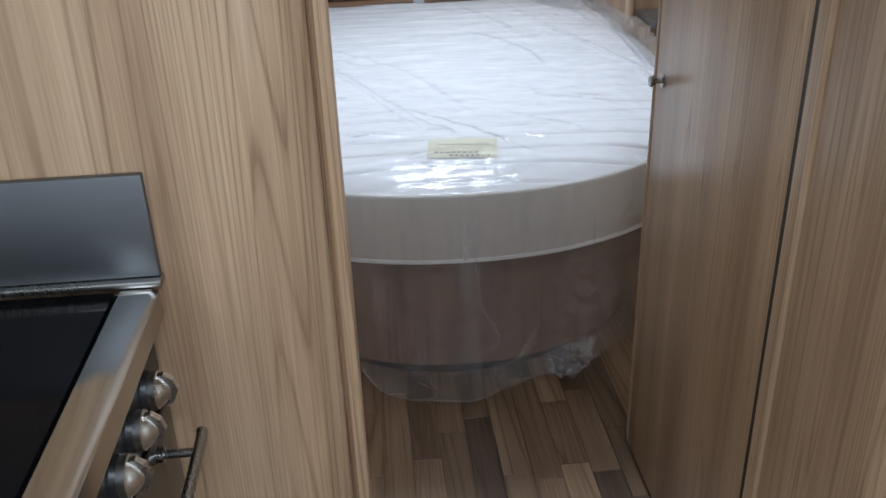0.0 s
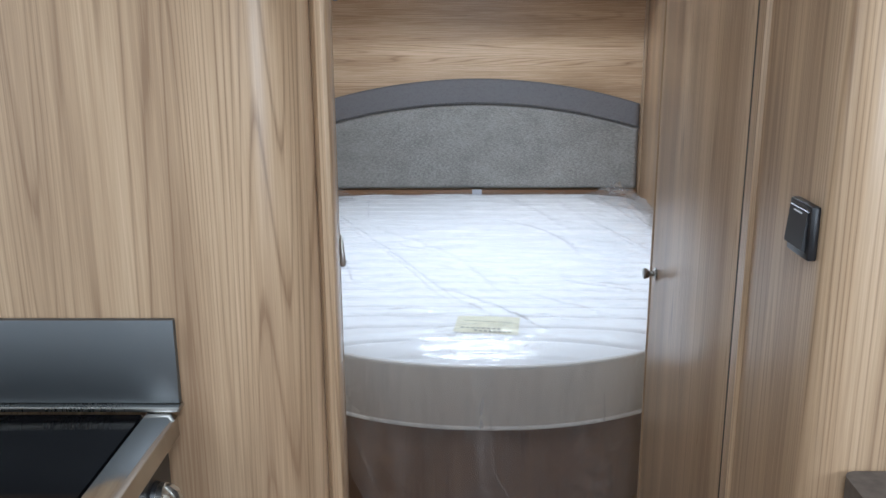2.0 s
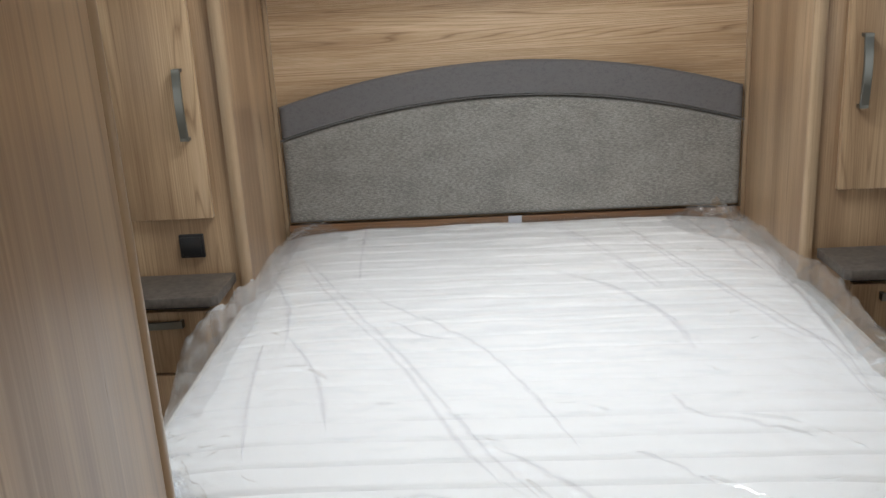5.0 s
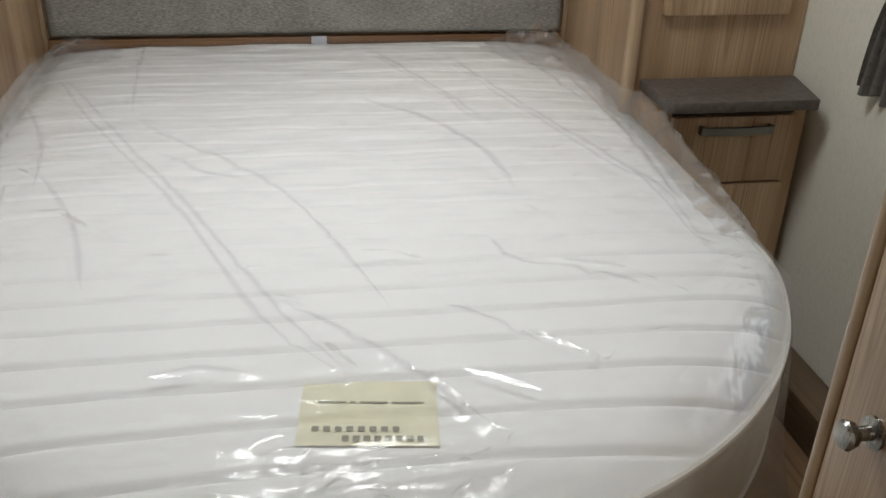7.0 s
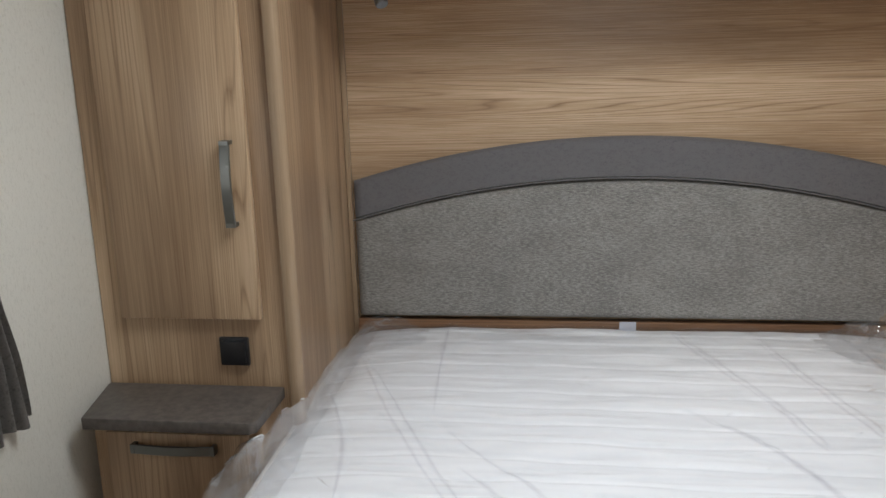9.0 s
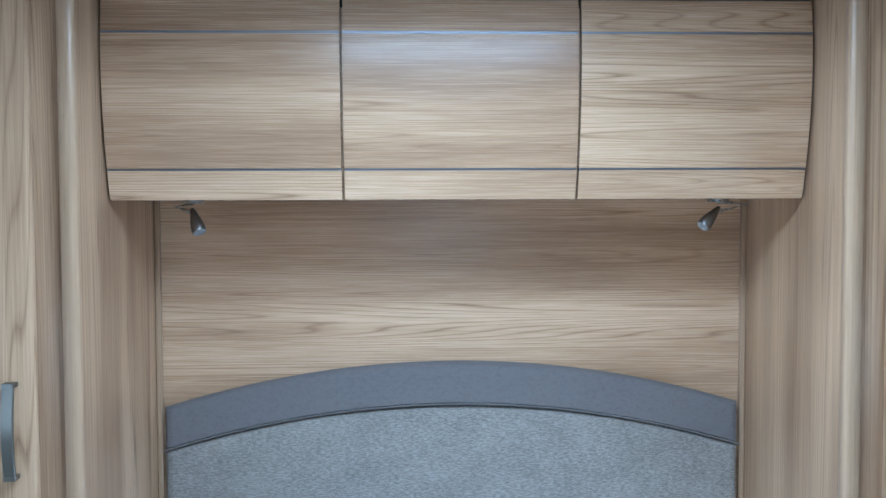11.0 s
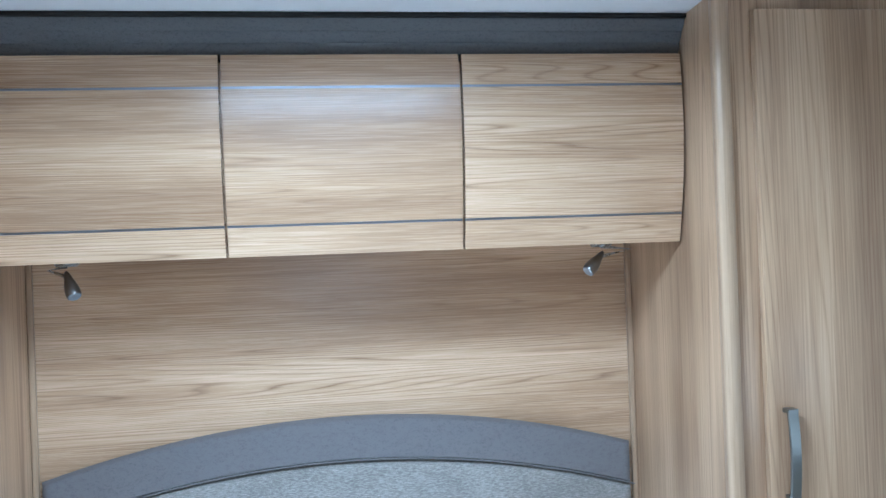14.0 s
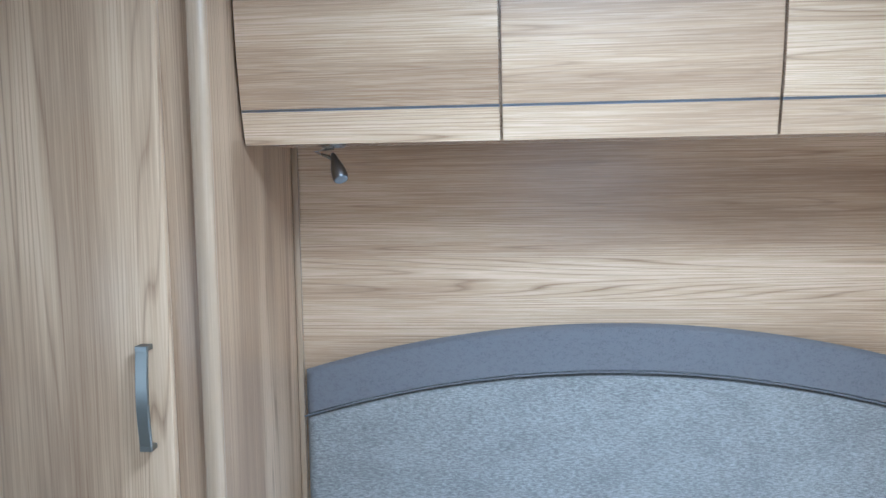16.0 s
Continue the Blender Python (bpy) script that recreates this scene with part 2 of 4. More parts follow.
def film_material(name, milk, gloss=1.1, relief=0.4, cap=1.0, veil=0.0):
    """Clear polythene: see-through, with a milky touch and sharp gloss on its folds."""
    m, nt, p = mat_new(name)
    n = nd(nt, "ShaderNodeTexNoise", Vector=coords(nt, (1, 1, 1)), Scale=16.0, Detail=5.0, Roughness=0.62)
    v = nd(nt, "ShaderNodeTexVoronoi", Vector=coords(nt, (1, 1, 1)), Scale=22.0)
    hh = nd(nt, "ShaderNodeMath", {"operation": "MULTIPLY_ADD"}, i0=v.outputs["Distance"], i1=0.5, i2=n.outputs["Fac"])
    b = nd(nt, "ShaderNodeBump", Strength=relief, Distance=0.008, Height=hh.outputs[0])
    tr = nd(nt, "ShaderNodeBsdfTransparent", Color=(0.985, 0.985, 0.99, 1))
    gl = nd(nt, "ShaderNodeBsdfGlossy", Color=(1, 1, 1, 1), Roughness=0.12, Normal=b.outputs[0])
    df = nd(nt, "ShaderNodeBsdfDiffuse", Color=(0.92, 0.92, 0.93, 1))
    tl = nd(nt, "ShaderNodeBsdfTranslucent", Color=(0.92, 0.92, 0.93, 1))
    dd = nd(nt, "ShaderNodeMixShader", Fac=0.2, i1=df.outputs[0], i2=tl.outputs[0])
    fz = nd(nt, "ShaderNodeFresnel", IOR=1.42, Normal=b.outputs[0])
    cloud = nd(nt, "ShaderNodeTexNoise", Vector=coords(nt, (11, 11, 1.6)), Scale=1.0, Detail=4.0, Roughness=0.6)
    mv = nd(nt, "ShaderNodeMapRange", i0=cloud.outputs["Fac"], i1=0.48, i2=0.75, i3=milk, i4=milk + veil)
    m1 = nd(nt, "ShaderNodeMixShader", Fac=mv.outputs[0], i1=tr.outputs[0], i2=dd.outputs[0])
    f2 = nd(nt, "ShaderNodeMath", {"operation": "MULTIPLY_ADD"}, i0=fz.outputs[0], i1=gloss, i2=0.02)
    f3 = nd(nt, "ShaderNodeMath", {"operation": "MINIMUM"}, i0=f2.outputs[0], i1=cap)
    m2 = nd(nt, "ShaderNodeMixShader", Fac=f3.outputs[0], i1=m1.outputs[0], i2=gl.outputs[0])
    nt.links.new(m2.outputs[0], nt.nodes["Material Output"].inputs[0])
    return m


film = film_material("clear_polythene", 0.03, 0.8, 0.45, cap=0.36)
# film with raised gloss for the added glint slivers
film_glint = film_material("glint_polythene", 0.10, 1.6, 0.6)
# gloss raised above the wrap's own, for the added corner glints
film_corner_glint = film_material("corner_glint_polythene", 0.03, 2.0, 0.30, cap=0.18)
film_edge = film_material("creased_polythene", 0.10, 0.3, cap=0.14)
film_drape = film_material("hanging_polythene", 0.10, 0.6, 0.3, cap=0.16, veil=0.22)
film_corner = film_material("gathered_polythene", 0.06, 0.9, 0.5, cap=0.34, veil=0.16)
# greyed clear film that carries the soft shade along folds
crease_shade, cnt, cp = mat_new("crease_shade_film")
cnt.links.new(nd(cnt, "ShaderNodeBsdfTransparent", Color=(0.962, 0.958, 0.964, 1)).outputs[0], cnt.nodes["Material Output"].inputs[0])
m_glass, gnt, gp = mat_new("window_acrylic")
gp.inputs["Base Color"].default_value, gp.inputs["Roughness"].default_value = (0.92, 0.94, 0.95, 1), 0.03
gp.inputs["Transmission Weight"].default_value, gp.inputs["IOR"].default_value = 1.0, 1.1

# ---- mesh helpers ----


def box(bm, a, b, bevel=0.0, seg=2):
    """A box from corner a to corner b."""
    lo, hi = [min(p, q) for p, q in zip(a, b)], [max(p, q) for p, q in zip(a, b)]
    r = bmesh.ops.create_cube(bm, size=1.0)
    for v in r["verts"]:
        v.co = Vector([l + (c + 0.5) * (h - l) for c, l, h in zip(v.co, lo, hi)])
    if bevel:
        edges = list({e for v in r["verts"] for e in v.link_edges})
        bmesh.ops.bevel(bm, geom=edges, offset=bevel, segments=seg, affect="EDGES", profile=0.5)
    return bm


def prism(bm, profile, axis, lo, hi):
    """A profile of 2D points drawn out along an axis: x takes (y, z), y takes (x, z), z takes (x, y)."""
    def at(p, v):
        return {"x": (v, p[0], p[1]), "y": (p[0], v, p[1]), "z": (p[0], p[1], v)}[axis]
    one, two = [bm.verts.new(at(p, lo)) for p in profile], [bm.verts.new(at(p, hi)) for p in profile]
    n = len(profile)
    bm.faces.new(one)
    bm.faces.new(two[::-1])
    for i in range(n):
        bm.faces.new((one[i], two[i], two[(i + 1) % n], one[(i + 1) % n]))
    bmesh.ops.recalc_face_normals(bm, faces=bm.faces[:])
    return bm


def tube(bm, pts, r, n=8, closed=False, squash=1.0):
    """A round bar along points; r may be a list."""
    pts = [Vector(p) for p in pts]
    rings = []
    for i, p in enumerate(pts):
        t = (pts[min(i + 1, len(pts) - 1)] - pts[max(i - 1, 0)]).normalized()
        up = Vector((0, 0, 1)) if abs(t.z) < 0.9 else Vector((1, 0, 0))
        s = t.cross(up).normalized()
        u = s.cross(t)
        rad = r[i] if isinstance(r, (list, tuple)) else r
        rings.append([bm.verts.new(p + (s * math.cos(2 * math.pi * k / n) * squash + u * math.sin(2 * math.pi * k / n)) * rad) for k in range(n)])
    for a, b in zip(rings, rings[1:]):
        for k in range(n):
            bm.faces.new((a[k], a[(k + 1) % n], b[(k + 1) % n], b[k]))
    bm.faces.new(rings[0][::-1])
    bm.faces.new(rings[-1])
    bmesh.ops.recalc_face_normals(bm, faces=bm.faces[:])
    return bm


def sheet(bm, nu, nv, at):
    """A grid of nu x nv cells through at(u, v), u and v from 0 to 1."""
    vs = [[bm.verts.new(at(i / nu, j / nv)) for j in range(nv + 1)] for i in range(nu + 1)]
    for i in range(nu):
        for j in range(nv):
            bm.faces.new((vs[i][j], vs[i + 1][j], vs[i + 1][j + 1], vs[i][j + 1]))
    return bm


def as_object(name, bm, material, smooth=True, angle=35):
    me = bpy.data.meshes.new(name)
    if smooth:
        for f in bm.faces:
            f.smooth = True
        for e in bm.edges:
            if len(e.link_faces) == 2 and e.calc_face_angle(0) > radians(angle):
                e.smooth = False
    bm.to_mesh(me)
    bm.free()
    me.materials.append(material)
    return new(name, me)


def part(name, bm, material, parent, label="", smooth=True):
    ob = as_object(name, bm, material, smooth)
    ob.parent = parent
    if label:
        ob["label"] = label
    return ob


def thing(name, label, category, group="", base=(0, 0, 0)):
    """An Empty that holds a thing's parts; its children keep world coordinates while base is the origin."""
    return tagged(new(name), label, category, group)


def setting(name, bm, material, label, category, smooth=True):
    return tagged(as_object(name, bm, material, smooth), label, category, kind="structure")


def B():
    return bmesh.new()


# ---- the shell ----
XW, TOP, Y0, Y1 = 1.128, 2.038, -3.2, 4.335
setting("floor", box(B(), (-XW - 0.04, Y0 - 0.04, -0.06), (XW + 0.04, Y1 + 0.06, -0.004)), floor_wood, "brown wood-strip floor covering", "floor")

bm = B()
RL = [(0.0, 3.22, 0.33, 0.22), (0.05, 0.3, 0.31, 0.31)]   # rooflights, the kitchen one assumed: centre and half sizes
ys = [Y0 - 0.04, RL[1][1] - RL[1][3], RL[1][1] + RL[1][3], RL[0][1] - RL[0][3], RL[0][1] + RL[0][3], Y1 + 0.06]
for i in range(5):
    if i in (1, 3):
        cx, cy, h, hy = RL[1] if i == 1 else RL[0]
        box(bm, (-XW - 0.04, ys[i], TOP), (cx - h, ys[i + 1], TOP + 0.04))
        box(bm, (cx + h, ys[i], TOP), (XW + 0.04, ys[i + 1], TOP + 0.04))
    else:
        box(bm, (-XW - 0.04, ys[i], TOP), (XW + 0.04, ys[i + 1], TOP + 0.04))
setting("ceiling", bm, ceiling_mat, "smooth white caravan ceiling board", "ceiling")


def side_wall(name, s, holes):
    """A long wall at x = s * XW with window holes (y0, y1, z0, z1)."""
    bm = B()
    a, b = s * XW, s * (XW + 0.035)
    y = Y0 - 0.04
    for y0, y1, z0, z1 in sorted(holes):
        box(bm, (a, y, -0.004), (b, y0, TOP))
        box(bm, (a, y0, -0.004), (b, y1, z0))
        box(bm, (a, y0, z1), (b, y1, TOP))
        y = y1
    box(bm, (a, y, -0.004), (b, Y1 + 0.06, TOP))
    return setting(name, bm, wall_mat, "cream linen-textured vinyl side wall", "wall")


BED_WIN = (2.62, 3.30, 0.86, 1.44)
side_wall("wall_left", -1, [BED_WIN, (0.72, 1.34, 1.1, 1.6)])
side_wall("wall_right", 1, [BED_WIN, (-0.9, 0.3, 1.0, 1.58)])
setting("wall_back", box(B(), (-XW, Y1, -0.004), (XW, Y1 + 0.035, TOP)), oak_x, "oak laminate panel with level grain behind the bed", "wall")
# front wall out of view; its dark cloth is there to darken steel reflections
bm = B()
box(bm, (-XW, Y0, -0.004), (-0.85, Y0 - 0.035, TOP))
box(bm, (0.85, Y0, -0.004), (XW, Y0 - 0.035, TOP))
box(bm, (-0.85, Y0, -0.004), (0.85, Y0 - 0.035, 0.95))
box(bm, (-0.85, Y0, 1.65), (0.85, Y0 - 0.035, TOP))
setting("wall_front", bm, curtain_cloth, "unseen front wall with a window opening, grey to darken reflections", "wall")


def window(name, s, hole):
    y0, y1, z0, z1 = hole
    w = tagged(new(name), "caravan window with a pale plastic frame", "window", kind="structure")
    bm = B()
    x0, x1 = s * (XW - 0.012), s * (XW + 0.03)
    f = 0.03
    box(bm, (x0, y0 - f, z0 - f), (x1, y0, z1 + f), 0.004)
    box(bm, (x0, y1, z0 - f), (x1, y1 + f, z1 + f), 0.004)
    box(bm, (x0, y0, z0 - f), (x1, y1, z0), 0.004)
    box(bm, (x0, y0, z1), (x1, y1, z1 + f), 0.004)
    part("window_frame", bm, white_plastic, w)
    pane = part("pane", box(B(), (s * (XW + 0.014), y0, z0), (s * (XW + 0.018), y1, z1)), m_glass, w, "clear acrylic pane")
    pane.visible_shadow = False
    return w


window("window_1", -1, BED_WIN)
window("window_2", 1, BED_WIN)

# heating duct boxes along the side walls at floor level
for s, nm in ((-1, "trim"), (1, "trim")):
    setting(nm, box(B(), (s * 1.03, 2.42, -0.004), (s * (XW - 0.001), 3.66, 0.10), 0.006), floor_wood, "low brown duct box along the side wall", "trim")

# rooflight of the bedroom
rl = tagged(new("window_3"), "white framed rooflight in the ceiling", "rooflight", kind="structure")
bm = B()
rim_o, rim_i = [], []
for cx, cy, a0 in ((0.33, 3.44, 0), (-0.33, 3.44, 90), (-0.33, 3.00, 180), (0.33, 3.00, 270)):
    for k in range(7):
        a = radians(a0 + 15 * k)
        rim_o.append((cx + 0.075 * math.cos(a), cy + 0.115 * math.sin(a)))
        rim_i.append((math.copysign(0.31, cx) + 0.02 * math.cos(a), (3.42 if cy > 3.2 else 3.02) + 0.02 * math.sin(a)))
n = len(rim_o)
lv = [[bm.verts.new((x, y, z)) for x, y in r] for r, z in ((rim_o, TOP - 0.001), (rim_o, TOP - 0.014), (rim_i, TOP - 0.020), (rim_i, TOP - 0.001))]
for a, b in zip(lv, lv[1:]):
    for i in range(n):
        bm.faces.new((a[i], a[(i + 1) % n], b[(i + 1) % n], b[i]))
bmesh.ops.recalc_face_normals(bm, faces=bm.faces[:])
part("window_frame", bm, white_plastic, rl)

# ---- left partition beside the cooker ----
PY = 1.592
bm = B()
RX, RY = 0.085, 0.098      # half widths of the rounded edge
prof = [(-XW, PY), (-0.273 - RX, PY)]
for k in range(1, 19):
    a = radians(5 * k)
    g = 0.0022 if k == 12 else 0.0
    prof.append((-0.273 - RX + (RX - g) * math.sin(a), PY + RY - (RY - g) * math.cos(a)))
prof += [(-0.273, 1.706), (-XW, 1.706)]
prism(bm, prof, "z", 0.0, TOP)
setting("wall_partition_left", bm, oak_z, "tall oak laminate partition with a rounded edge", "wall")
bm = B()
prof = [(-0.2725, 1.692), (-0.2690, 1.690), (-0.2680, 1.681), (-0.2640, 1.6765), (-0.256, 1.675), (-0.251, 1.678), (-0.2485, 1.684), (-0.2485, 1.7055), (-0.2725, 1.7055)]
prism(bm, prof, "z", 0.0, TOP)
setting("door_frame_left", bm, oak_z, "rounded oak door post", "door frame")
# the closed cupboard space behind it
bm = B()
box(bm, (-XW, 1.707, 0.0), (-0.365, 2.08, TOP))
setting("wall_cupboard_left", bm, oak_z, "oak laminate cupboard side", "wall")


def knob(parent, at, s, k=1.0):
    """A small turned knob that points along s * x."""
    bm = B()
    x, y, z = at
    xs = [0, 0.003, 0.004, 0.014, 0.018, 0.024, 0.027, 0.028]
    rs = [0.013, 0.013, 0.006, 0.0055, 0.010, 0.012, 0.010, 0.004]
    tube(bm, [(x + s * d * k, y, z) for d in xs], rs, 16)
    return part("door_knob", bm, nickel, parent, "satin nickel knob")


def leaf(name, hinge, free, z0, z1, t, s, label):
    """A door leaf from hinge to free edge (x, y); s: side of its back face."""
    d = tagged(new(name), label, "door", kind="structure")
    h, f = Vector((*hinge, 0)), Vector((*free, 0))
    ax = (f - h).normalized()
    nn = Vector((ax.y, -ax.x, 0)) * s
    bm = B()
    L = (f - h).length
    box(bm, (0, 0, z0), (L, t, z1), 0.004)
    m = Matrix(((ax.x, nn.x, 0, h.x), (ax.y, nn.y, 0, h.y), (0, 0, 1, 0), (0, 0, 0, 1)))
    bm.transform(m)
    bmesh.ops.recalc_face_normals(bm, faces=bm.faces[:])
    part("door_leaf", bm, oak_z, d)
    bm = B()
    box(bm, (L + 0.0005, -0.0015, z0), (L + 0.016, t + 0.0015, z1), 0.006, 3)
    bm.transform(m)
    bmesh.ops.recalc_face_normals(bm, faces=bm.faces[:])
    part("edging", bm, oak_edge, d, "pale rounded edging strip")
    return d


d1 = leaf("door_1", (-0.250, 1.707), (-0.2995, 2.094), 0.012, 1.97, 0.026, -1, "oak laminate door folded back against the passage")
zs = [1.042, 1.036, 1.024, 1.010, 0.997, 0.987, 0.981, 0.979]
rs = [0.0012, 0.0024, 0.0036, 0.0048, 0.0064, 0.0070, 0.0055, 0.0020]
part("drop_pull", tube(B(), [(-0.2955 + 0.25 * r, 2.088, z) for z, r in zip(zs, rs)], rs, 14), knob_satin, d1, "satin nickel drop pull")

# ---- right-hand partition and door ----
bm = B()
R, CX, CY = 0.035, 0.332, 1.440
prof = [(XW, CY), (CX + R, CY)] + [(CX + R - R * math.sin(a), CY + R - R * math.cos(a)) for a in [radians(9 * k) for k in range(1, 11)]]
prof += [(CX, 1.695), (0.326, 1.700), (0.326, 1.727), (0.334, 1.7275), (0.334, 1.735), (0.37, 1.735), (0.37, 2.30), (XW, 2.30)]
prism(bm, prof, "z", 0.0, TOP)
setting("wall_partition_right", bm, oak_z, "oak laminate partition with a rounded corner post", "wall")
d2 = leaf("door_2", (0.336, 1.742), (0.341, 2.340), 0.012, 1.97, 0.026, 1, "closed oak laminate door with a small knob")
knob(d2, (0.3405, 2.293, 0.905), -1)

# strip laid over the door seam, coloured as the shade of its gap
setting("trim", box(B(), (0.3285, 1.7285, 0.0), (0.3365, 1.7415, 1.985)), gap_shade_brown, "dark brown strip standing for the shaded gap beside the door", "trim")
sw = thing("light_switch", "black rocker light switch on the oak partition", "switch")
part("plate", box(B(), (CX - 0.012, 1.474, 1.160), (CX, 1.540, 1.224), 0.003), black_plastic, sw)
bm = B()
prism(bm, [(CX - 0.0121, 1.168), (CX - 0.0175, 1.172), (CX - 0.0135, 1.216), (CX - 0.0121, 1.217)], "y", 1.480, 1.534)
part("rocker", bm, black_plastic, sw, "black rocker")
part("marker", box(B(), (CX - 0.0148, 1.496, 1.2115), (CX - 0.0125, 1.519, 1.2130)), white_plastic, sw, "thin pale marker line")

# ---- kitchen: worktop and unit on the right ----
wt = thing("worktop", "grey-brown stone-look laminate worktop with rounded corner", "worktop")
bm = B()
prof = [(XW - 0.002, 1.437), (0.387, 1.437)] + [(0.387 - 0.016 * math.sin(a), 1.421 + 0.016 * math.cos(a)) for a in [radians(15 * k) for k in range(1, 7)]] + [(0.366, 1.2), (0.42, 1.0), (0.50, 0.85), (0.50, 0.2), (XW - 0.002, 0.2)]
prism(bm, prof, "z", 0.886, 0.916)
part("slab", bm, stone, wt)
un = thing("base_unit", "oak kitchen base unit under the stone-look worktop", "cabinet")
part("carcass", prism(B(), [(XW - 0.002, 1.437), (0.41, 1.437), (0.40, 1.2), (0.46, 1.0), (0.54, 0.85), (0.54, 0.2), (XW - 0.002, 0.2)], "z", 0.0, 0.884), oak_z, un)

# ---- kitchen: cooker on the left ----
ck = thing("cooker", "built-in gas cooker with black glass and steel trim", "cooker")
HZ = 0.925
part("body", box(B(), (-1.08, 1.05, 0.0), (-0.482, 1.585, 0.888), 0.003), black_plastic, ck)
part("hob_glass", box(B(), (-1.08, 1.05, 0.906), (-0.499, 1.574, HZ - 0.003), 0.003), black_glass, ck, "black glass hob lid")
bm = B()
prof = [(-0.4975, 0.889), (-0.4975, 0.920), (-0.492, HZ), (-0.460, HZ), (-0.452, 0.920), (-0.451, 0.893), (-0.455, 0.889)]
prism(bm, prof, "y", 1.05, 1.572)
part("trim_strip", bm, polished, ck, "polished steel edge strip")
part("control_panel", box(B(), (-0.482, 1.05, 0.785), (-0.472, 1.583, 0.886), 0.002), black_plastic, ck, "black control panel")
for i in range(6):
    y = 1.518 - 0.069 * i
    k = part("control_knob", tube(B(), [(-0.472 + d, y, 0.829) for d in (0.0, 0.006, 0.0062, 0.014, 0.0145, 0.018, 0.022, 0.026, 0.0285)], [0.017, 0.017, 0.021, 0.021, 0.0200, 0.0175, 0.0135, 0.008, 0.003], 22), knob_satin, ck, "satin silver control knob")
    bm = B()
    prism(bm, [(-0.458, 0.811), (-0.458, 0.848), (-0.450, 0.849), (-0.441, 0.842), (-0.437, 0.829), (-0.443, 0.815), (-0.450, 0.810)], "y", y - 0.004, y + 0.004)
    part("grip", bm, knob_satin, k)
    part("collar", tube(B(), [(-0.4725, y, 0.829), (-0.466, y, 0.829)], [0.023, 0.021], 18), black_plastic, k)
part("oven_door", box(B(), (-0.482, 1.05, 0.25), (-0.468, 1.58, 0.778), 0.003), oven_glass, ck, "dark glass oven door")
rail = part("door_rail", tube(B(), [(-0.426, 1.535, 0.757), (-0.424, 1.530, 0.757), (-0.424, 1.1, 0.757), (-0.426, 1.095, 0.757)], 0.0065, 12), nickel, ck, "steel towel-rail handle")
for y in (1.498, 1.13):
    part("standoff", tube(B(), [(-0.468, y, 0.757), (-0.460, y, 0.757), (-0.4595, y, 0.757), (-0.428, y, 0.757)], [0.009, 0.009, 0.005, 0.005], 12), nickel, rail)
us = thing("splashback", "brushed steel upstand behind the cooker", "splashback")
part("plate", box(B(), (-1.08, 1.5795, 0.934), (-0.450, 1.5905, 1.052), 0.002), brushed, us)
part("ledge", box(B(), (-1.08, 1.570, 0.9255), (-0.448, 1.5905, 0.9335), 0.002), nickel, us, "steel ledge strip")

# ---- bedroom: wardrobes and bedside cabinets ----


def bow_handle(bm, a, b, out, width):
    """A flat bowed bar between two feet a and b, out: the way it stands off."""
    a, b, out = Vector(a), Vector(b), Vector(out)
    ax = (b - a).normalized()
    side = ax.cross(out).normalized() * width / 2
    n = 14
    rows = []
    for i in range(n + 1):
        u = i / n
        d = out * (0.72 + 0.28 * math.sin(math.pi * u))
        c = a.lerp(b, u)
        rows.append([bm.verts.new(c + d * k + side * q) for k, q in ((1.0, -0.86), (1.0, 0.86), (0.93, 1), (0.80, 1), (0.80, -1), (0.93, -1))])
    for p, q in zip(rows, rows[1:]):
        for k in range(6):
            bm.faces.new((p[k], p[(k + 1) % 6], q[(k + 1) % 6], q[k]))
    bm.faces.new(rows[0])
    bm.faces.new(rows[-1][::-1])
    for p in (a + ax * 0.004, b - ax * 0.004):
        q = p + out * 0.8
        w = side * 0.9
        h = ax * 0.004
        vs = [bm.verts.new(c + i * w + j * h) for c in (p, q) for i, j in ((-1, -1), (1, -1), (1, 1), (-1, 1))]
        for f in ((0, 1, 2, 3), (7, 6, 5, 4), (0, 4, 5, 1), (1, 5, 6, 2), (2, 6, 7, 3), (3, 7, 4, 0)):
            bm.faces.new([vs[i] for i in f])
    bmesh.ops.recalc_face_normals(bm, faces=bm.faces[:])
    return bm


WF = 3.768     # front of the wardrobe carcass


def wardrobe(s):
    w = thing("wardrobe", "tall oak wardrobe with a satin bow handle beside the bed", "wardrobe", "wardrobes beside the bed")
    prof = [(0.722, Y1 - 0.002), (0.7190, 3.96), (0.7045, 3.80), (0.7045, WF), (XW - 0.002, WF), (XW - 0.002, Y1 - 0.002)]
    part("carcass", prism(B(), [(s * x, y) for x, y in prof], "z", 0.0, TOP - 0.001), oak_z, w)
    r = 0.014
    post = [(0.7035, 3.80), (0.7025, 3.80)] + [(0.6885 + r - r * math.cos(a), 3.761 - r * math.sin(a)) for a in [radians(10 * k) for k in range(0, 10)]]
    post += [(0.712, 3.747), (0.718, 3.751), (0.720, 3.7675), (0.7035, 3.7675)]
    part("corner_post", prism(B(), [(s * x, y) for x, y in post], "z", 0.0, TOP - 0.001), oak_edge, w, "rounded oak corner post")
    d = part("door", box(B(), (s * 0.768, 3.7475, 0.869), (s * 1.073, 3.7665, 1.997), 0.003), oak_z, w)
    part("handle", bow_handle(B(), (s * 0.806, 3.7475, 1.068), (s * 0.806, 3.7475, 1.240), (0, -0.030, 0), 0.021), handle_nickel, d, "satin nickel bow handle")
    return w


